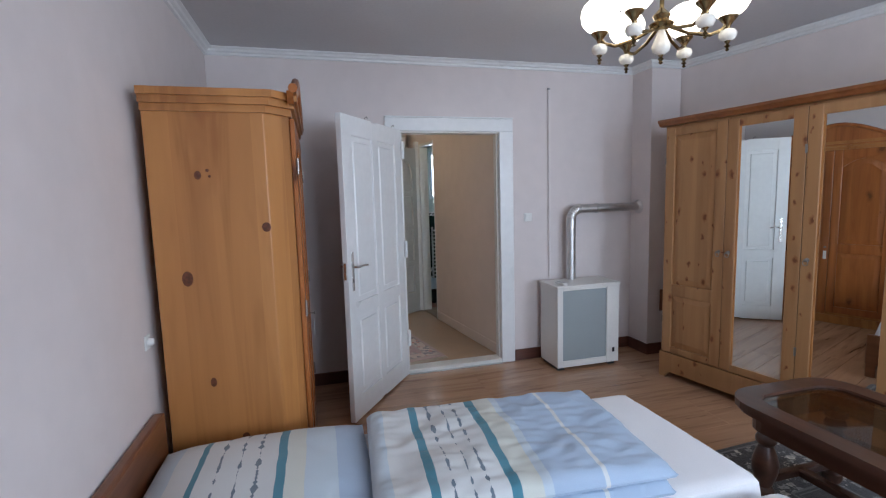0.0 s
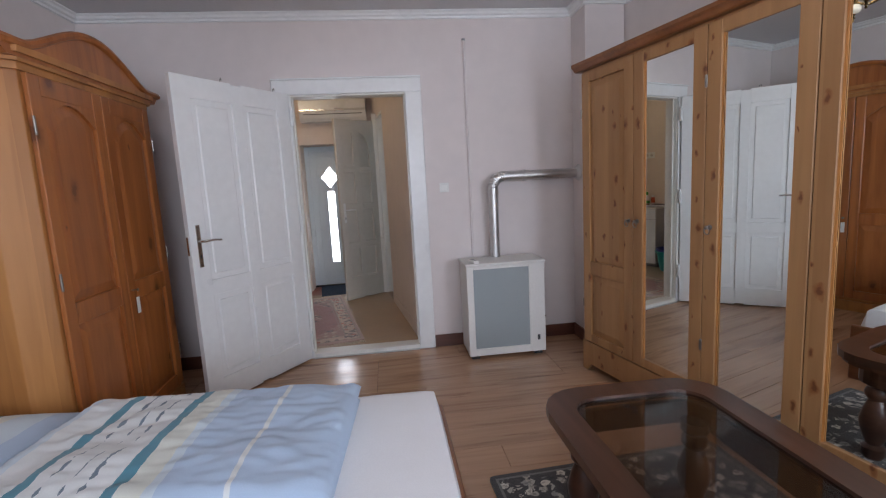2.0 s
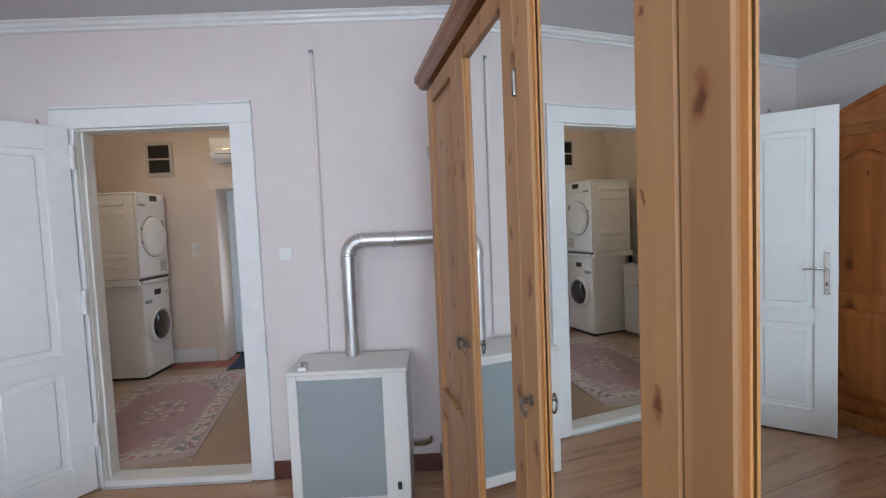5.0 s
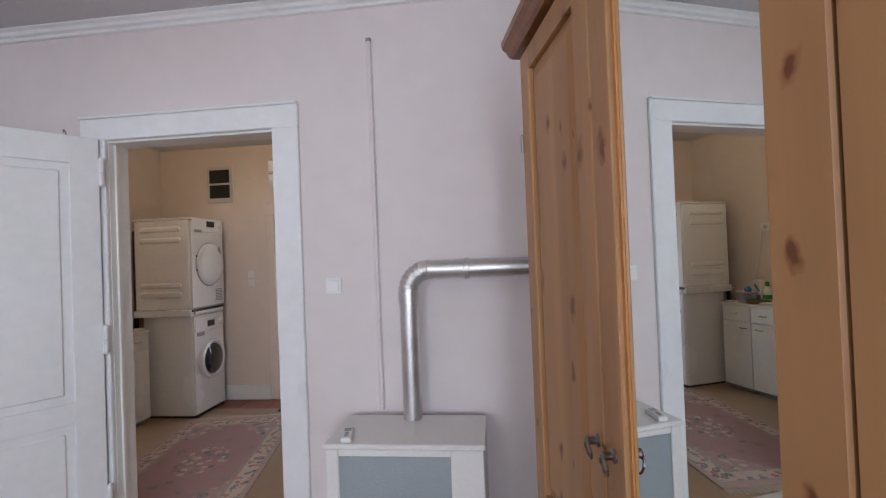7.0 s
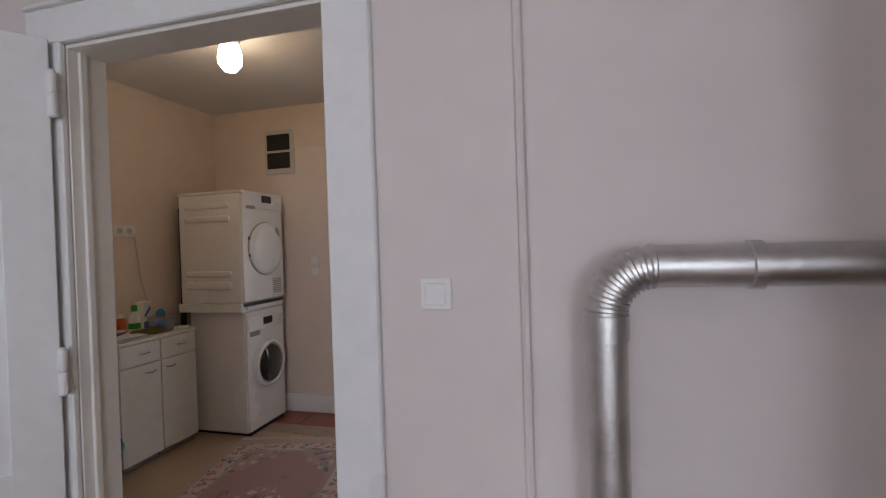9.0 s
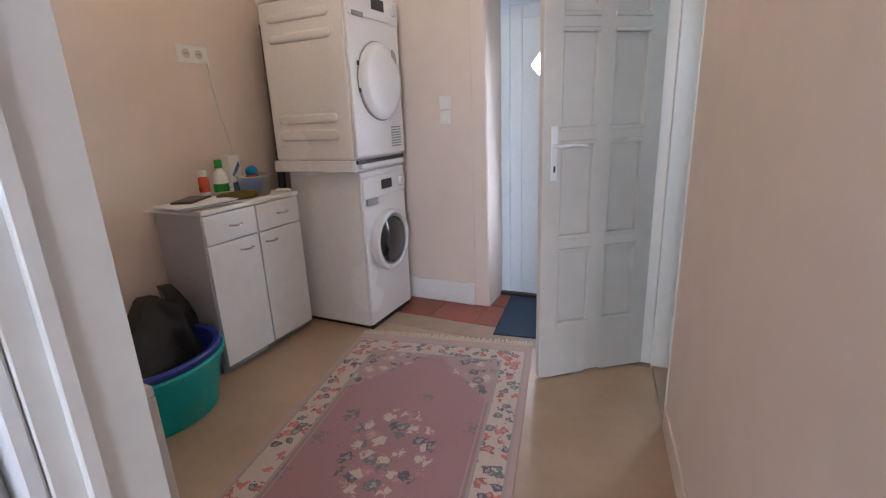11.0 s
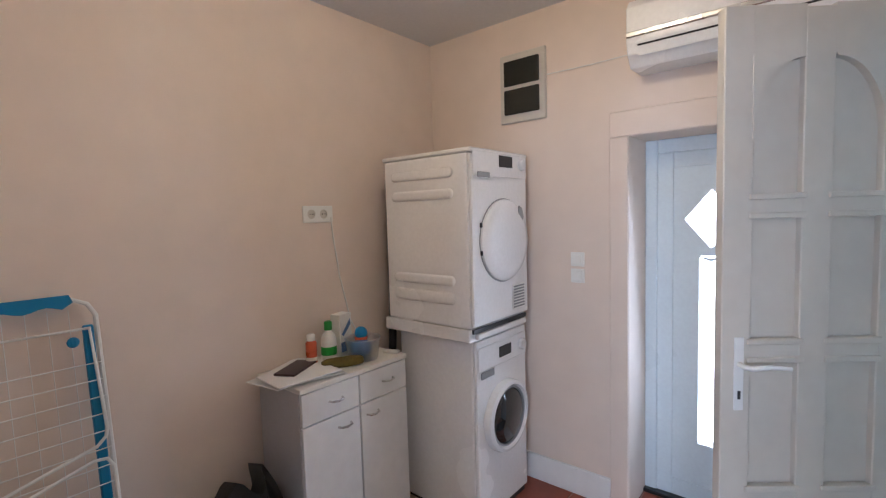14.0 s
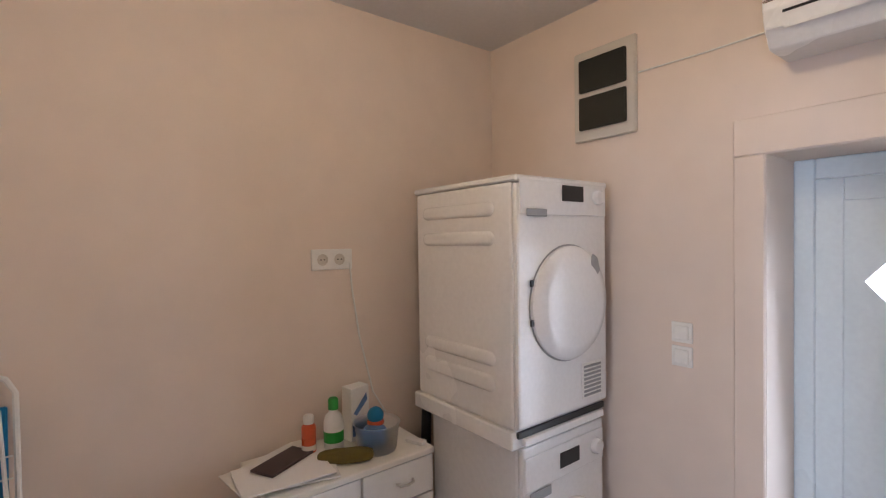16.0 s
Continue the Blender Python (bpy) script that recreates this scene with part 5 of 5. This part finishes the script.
# ---- hall: socket, switches, fuse box, air conditioner ----
so = thing("double_socket", "white double wall socket with a plug lead", "socket", pose(-0.759, 5.545, 1.575, 0, 0, 90))
part("plate", box(-0.088, -0.008, -0.042, 0.088, 0, 0.042, 0.004, seg=2), PLASTIC, so)
for x in (-0.042, 0.030):
    w = part("socket_well", lathe([(0.021, 0), (0.023, 0.003), (0.019, 0.0035), (0.018, 0.0005)], 20, pose(x, -0.0082, 0, 90)), OLDPAINT_SHADE, so, "", True)
    for dx in (-0.0075, 0.0075):
        part("contact_hole", lathe([(0.0028, 0), (0.0028, 0.002)], 8, pose(x + dx, -0.0105, 0, 90)), DARK, w)
ld = thing("power_lead", "thin white lead hanging from the socket", "cable")
part("lead", tube([(-0.75, 5.62, 1.56), (-0.752, 5.63, 1.45), (-0.753, 5.66, 1.25), (-0.753, 5.72, 1.0), (-0.752, 5.78, 0.90)], 0.004, 6), PLASTIC, ld, "", True)
wall_switch("light_switch", pose(0.215, 6.449, 1.302), "white wall switch beside the entrance")
wall_switch("light_switch", pose(0.215, 6.449, 1.216), "white wall switch beside the entrance")
fb = thing("fuse_box", "white fuse box with two dark smoked flaps", "fuse box", pose(-0.09, 6.45, 2.238))
part("frame", box(-0.142, -0.018, -0.188, 0.142, 0, 0.188, 0.006), OLDPAINT_SHADE, fb)
for z in (-0.075, 0.08):
    part("flap", box(-0.108, -0.034, z - 0.068, 0.108, -0.0185, z + 0.068, 0.008, seg=2), plain("smoked_flap", (0.02, 0.022, 0.018), 0.2), fb, "dark smoked plastic flap")
wc = thing("wall_cable", "thin cable from the fuse box to the air conditioner", "cable")
part("cable", tube([(0.055, 6.444, 2.275), (0.3, 6.444, 2.272), (0.56, 6.444, 2.278)], 0.003, 6), PLASTIC, wc)
ac = thing("air_conditioner", "white wall-mounted split air conditioner", "air conditioner", pose(0.53, 6.45, 2.165))
prof = [(0, 0.29), (-0.17, 0.28), (-0.205, 0.24), (-0.205, 0.10), (-0.19, 0.05), (-0.15, 0.0), (0, 0.0)]
part("housing", prism(prof, 0, 0.80, "x", 0.004), ENAMEL, ac)
part("front_lip", prism([(-0.207, 0.115), (-0.212, 0.12), (-0.212, 0.135), (-0.207, 0.14)], 0.004, 0.796, "x"), CHROME, ac, "bright trim strip")
part("louvre", prism([(-0.2055, 0.075), (-0.192, 0.04), (-0.197, 0.036), (-0.21, 0.072)], 0.05, 0.75, "x"), ENAMEL, ac, "closed air louvre")
part("air_slot", prism([(-0.2085, 0.082), (-0.206, 0.076), (-0.209, 0.074), (-0.212, 0.08)], 0.05, 0.75, "x"), DARK, ac)
hl = thing("ceiling_lamp", "lit glass globe lamp on the hall ceiling", "ceiling lamp", pose(0.45, 5.2, 0))
part("base", lathe([(0.05, HCEIL - 0.045), (0.055, HCEIL - 0.03), (0.05, HCEIL - 0.001)], 20), CERAMIC, hl, "", True)
part("globe", lathe([(0.002, 2.42), (0.035, 2.43), (0.062, 2.465), (0.066, 2.50), (0.06, 2.54), (0.05, 2.575)], 20), BULB, hl, "lit frosted glass", True).visible_shadow = False

# ---- hall: tub, bag, white box, drying rack ----


def oval_tub(name, m, mat, rim, label, h, rx, ry):
    t = thing(name, label, "tub", m)
    sc = Matrix.Diagonal((rx, ry, 1, 1))
    bm = lathe([(0.80, 0), (0.82, 0.004), (0.97, h - 0.03), (0.97, h - 0.002), (0.93, h - 0.004), (0.79, 0.012), (0.0, 0.012)], 36)
    bm.transform(sc)
    part("bowl", bm, mat, t, "", True)
    bm = lathe([(0.96, h - 0.03), (1.03, h - 0.025), (1.05, h - 0.005), (1.02, h + 0.004), (0.94, h), (0.96, h - 0.03)], 36, caps=False)
    bm.transform(sc)
    part("rim", bm, rim, t, "rolled rim", True)
    return t


oval_tub("plastic_tub", pose(-0.45, 4.85, HF), TEAL, TEAL, "teal plastic tub standing on the hall floor", 0.26, 0.25, 0.29)
oval_tub("plastic_tub", pose(-0.45, 4.85, HF + 0.04), NAVY, NAVY, "navy plastic tub nested in a teal one", 0.25, 0.24, 0.28)


def bag_mesh():
    """A stiff folded black bag leaning out of the tub."""
    bm = bmesh.new()
    bmesh.ops.create_grid(bm, x_segments=26, y_segments=18, size=1.0)
    for v in bm.verts:
        u, w = v.co.x, v.co.y
        fold = 0.10 * math.exp(-((u - 0.35) / 0.16) ** 2) - 0.05 * math.exp(-((u - 0.75) / 0.12) ** 2)
        z = (w + 1) / 2
        crest = 0.14 + 0.31 * min(1.0, (u + 1) / 1.05) - 0.06 * math.exp(-((u - 0.28) / 0.1) ** 2) - 0.16 * max(0.0, (u - 0.75) / 0.25)
        lift = crest * z
        out = 0.16 * (1 - z) + fold * z + 0.02 * noise.noise(Vector((u * 3, w * 3, 4)))
        v.co = Vector((out - 0.10, u * 0.24 * (0.75 + 0.25 * z), lift))
    ret = bmesh.ops.extrude_face_region(bm, geom=bm.faces[:])
    for g in ret["geom"]:
        if isinstance(g, bmesh.types.BMVert):
            g.co += Vector((-0.09, 0.0, -0.02))
    bmesh.ops.recalc_face_normals(bm, faces=bm.faces)
    return bm


bg = new("rubbish_bag", mesh_from(bag_mesh(), "rubbish_bag", RUBBER, True))
bg.matrix_world = pose(-0.44, 4.95, HF + 0.065, 0, 0, 8) @ Matrix.Diagonal((0.95, 0.93, 0.97, 1))
tagged(bg, "stiff folded black plastic bag in the tub", "bag")
wb = thing("white_box", "low white box with framed grey sides", "box", pose(-0.56, 4.145, HF))
# white posts, rim and top are greyed: their shadow is put into the colour
for x in (0, 0.68):
    for y in (0, 0.335):
        part("post", box(x, y, 0, x + 0.035, y + 0.03, 0.44, 0.006, seg=2), OLDPAINT_SHADE, wb)
bm = box(0, 0, 0.44, 0.715, 0.035, 0.475, 0.010, seg=2)
box(0, 0.33, 0.44, 0.715, 0.365, 0.475, 0.010, bm, 2)
box(0, 0.035, 0.44, 0.035, 0.33, 0.475, 0.010, bm, 2)
box(0.68, 0.035, 0.44, 0.715, 0.33, 0.475, 0.010, bm, 2)
part("top_frame", bm, OLDPAINT_SHADE, wb, "rounded white top rim")
part("top_panel", box(0.036, 0.036, 0.425, 0.679, 0.329, 0.45), OLDPAINT_SHADE, wb, "sunken pale top panel")
part("side_panel", box(0.69, 0.031, 0.02, 0.702, 0.334, 0.439), PVC, wb, "grey side panel")
part("side_panel", box(0.036, 0.345, 0.02, 0.679, 0.355, 0.439), PVC, wb, "grey side panel")

rk = thing("drying_rack", "folded white wire clothes rack with blue ends against the wall", "drying rack", pose(-0.60, 4.20, HF, 0, -6.5, 0))
loop = [(0.02, 0.0, 0.03), (0.02, 0.0, 1.22), (0.02, 0.02, 1.26), (0.02, 0.06, 1.28), (0.02, 0.33, 1.28), (0.02, 0.37, 1.26), (0.02, 0.39, 1.22), (0.02, 0.40, 0.03)]
part("outer_frame", tube(loop, 0.008, 8), WIRE, rk, "", True)
loop = [(0.06, 0.02, 0.74), (0.06, 0.02, 1.18), (0.06, 0.36, 1.18), (0.06, 0.378, 0.84), (0.06, 0.372, 0.81), (0.06, 0.345, 0.785), (0.06, 0.02, 0.70)]
part("wing_frame", tube(loop, 0.006, 8), WIRE, rk, "", True)
loop = [(0.075, 0.02, 0.66), (0.075, 0.33, 0.745), (0.075, 0.365, 0.74), (0.075, 0.382, 0.71), (0.075, 0.39, 0.03)]
part("leg_frame", tube(loop, 0.006, 8), WIRE, rk, "", True)
pts = [(0.0, 1.298), (0.0, 1.255)] + [(0.02 * i, 1.257 + 0.007 * math.sin(i * 1.1)) for i in range(1, 16)] + [(0.33, 1.272), (0.32, 1.298)]
part("blue_end", prism(pts, 0.008, 0.034, "x"), BLUE, rk, "wavy blue plastic end piece")
part("blue_end", box(0.066, 0.0, 0.655, 0.088, 0.10, 0.715, 0.006), BLUE, rk, "blue plastic lower end piece")
part("blue_side", box(0.03, 0.345, 0.25, 0.05, 0.375, 1.19, 0.004), BLUE, rk, "blue plastic side strip")
part("blue_clip", ball(0.018, (0.6, 1, 1), (0.05, 0.315, 1.14), 10), BLUE, rk)
for i in range(11):
    z = 0.48 + i * 0.058
    part("rung", tube([(0.055, 0.01, z), (0.055, 0.385, z)], 0.0022, 6), WIRE, rk)
for i in range(6):
    y = 0.04 + i * 0.055
    part("wire", tube([(0.028, y, 0.10), (0.028, y, 1.25)], 0.0013, 6), WIRE, rk)

# ---- hall: rug and doormat ----
RUG = rug_cloth("rose_floral_rug", 0.485, 0.90, (0.36, 0.19, 0.19), (0.60, 0.51, 0.42), (0.05, 0.075, 0.12), (0.40, 0.09, 0.07), (0.10, 0.15, 0.15), 0.145, 0.035)
rg = thing("hall_rug", "rose floral rug with a cream border and fringes", "rug", pose(0.585, 5.02, HF + 0.001, 0, 0, 11.5))
part("carpet", box(-0.485, -0.90, 0, 0.485, 0.90, 0.009, 0.002), RUG, rg)
FRINGE = plain("cream_fringe", (0.62, 0.54, 0.44), 0.95)
for s in (-1, 1):
    bm = None
    for i in range(110):
        x = -0.48 + i * 0.0088
        bm = tube([(x, s * 0.90, 0.005), (x + random.uniform(-0.003, 0.003), s * 0.925, 0.005), (x + random.uniform(-0.010, 0.010), s * random.uniform(0.945, 0.968), 0.003)], 0.0032, 4, bm)
    part("fringe", bm, FRINGE, rg, "loose cream fringe")
dm_ = thing("doormat", "dark blue ribbed doormat before the entrance", "doormat", pose(0.79, 6.40, HF, 0, 0, 8))
part("mat", box(-0.20, -0.31, 0, 0.24, 0.27, 0.010, 0.003), MAT, dm_)

# ---- bathroom: towel radiator ----
tr = thing("towel_radiator", "white towel radiator on the dark tiled wall", "radiator", pose(1.765, 6.73, 0.33))
for x in (0, 0.46):
    part("upright", tube([(x, 0, 0), (x, 0, 0.74)], 0.014, 10), WIRE, tr, "", True)
for i in range(13):
    part("bar", tube([(0, -0.012, 0.04 + i * 0.054), (0.46, -0.012, 0.04 + i * 0.054)], 0.010, 8), WIRE, tr, "", True)
wbk = thing("waste_bin", "dark bin with a pale liner on the bathroom floor", "bin", pose(1.67, 6.52, 0.02))
part("bin", lathe([(0.10, 0), (0.105, 0.005), (0.125, 0.30), (0.12, 0.305), (0.095, 0.02), (0.0, 0.02)], 24), DARK, wbk, "", True)
part("liner", lathe([(0.129, 0.21), (0.131, 0.30), (0.124, 0.325), (0.112, 0.31), (0.11, 0.12)], 24), PVC, wbk, "pale grey plastic liner", True)
hs = thing("white_hose", "white hose hanging from the towel radiator", "hose")
part("hose", tube([(1.765, 6.715, 0.62), (1.755, 6.69, 0.50), (1.70, 6.66, 0.42), (1.66, 6.64, 0.38), (1.70, 6.65, 0.345), (1.765, 6.70, 0.36)], 0.010, 8), WIRE, hs, "", True)

# ---- pieces: planks and tiles ----
plank_mesh = {}


def plank(w):
    if w not in plank_mesh:
        plank_mesh[w] = mesh_from(box(0.0008, 0.0008, -0.0118, w - 0.0008, 0.1912, 0.0, 0.0012), "plank", LAMINATE)
    return plank_mesh[w]


floor_ob = bpy.data.objects["floor"]
rng = random.Random(4)
row = 0
y = -1.38
while y < 3.98:
    x = -0.56 - rng.choice((0.0, 0.32, 0.64, 0.96))
    while x < 4.3:
        if x > right_wall(y) + 0.1:
            break
        a, w = x, 1.28
        if a < -0.67:
            w, a = round(w - (-0.67 - a), 2), -0.67
        w = round(min(w, right_wall(y) + 0.1 - a), 1) if w == 1.28 and a + w > right_wall(y) + 0.1 else w
        if w > 0.05:
            p = new("plank", plank(round(w, 2)))
            p.parent = floor_ob
            p.location = (a, min(y, 3.997 - 0.192), 0.0)
        x += 1.28
    y += 0.192
tile = mesh_from(box(0.003, 0.003, -0.01, 0.297, 0.297, 0.0, 0.003), "tile", TERRACOTTA)
tf = bpy.data.objects["floor_tiles"]
for i in range(8):
    for j in range(3):
        p = new("tile", tile)
        p.parent = tf
        p.location = (-0.72 + i * 0.30, 6.165 + j * 0.30 - 0.0, HF)
gtile = mesh_from(box(0.002, -0.008, 0.002, 0.248, 0.0, 0.323, 0.002), "tile", GREENTILE)
for i in range(5):
    for j in range(1, 4):
        p = new("tile", gtile)
        p.parent = tiles_n
        p.location = (1.42 + i * 0.25, 6.792, -0.065 + j * 0.325)
wave = mesh_from(lathe([(0.001, -0.006), (0.018, -0.004), (0.022, 0.0)], 12, pose(0, 0, 0, 90)), "border_motif", GREENTILE)
for i in range(14):
    p = new("border_motif", wave)
    p.parent = tiles_n
    p.location = (1.63 + i * 0.06, 6.7915, 1.258)
    p.scale = (1.2, 1, 0.45)
    p.rotation_euler = (0, radians(-18), 0)
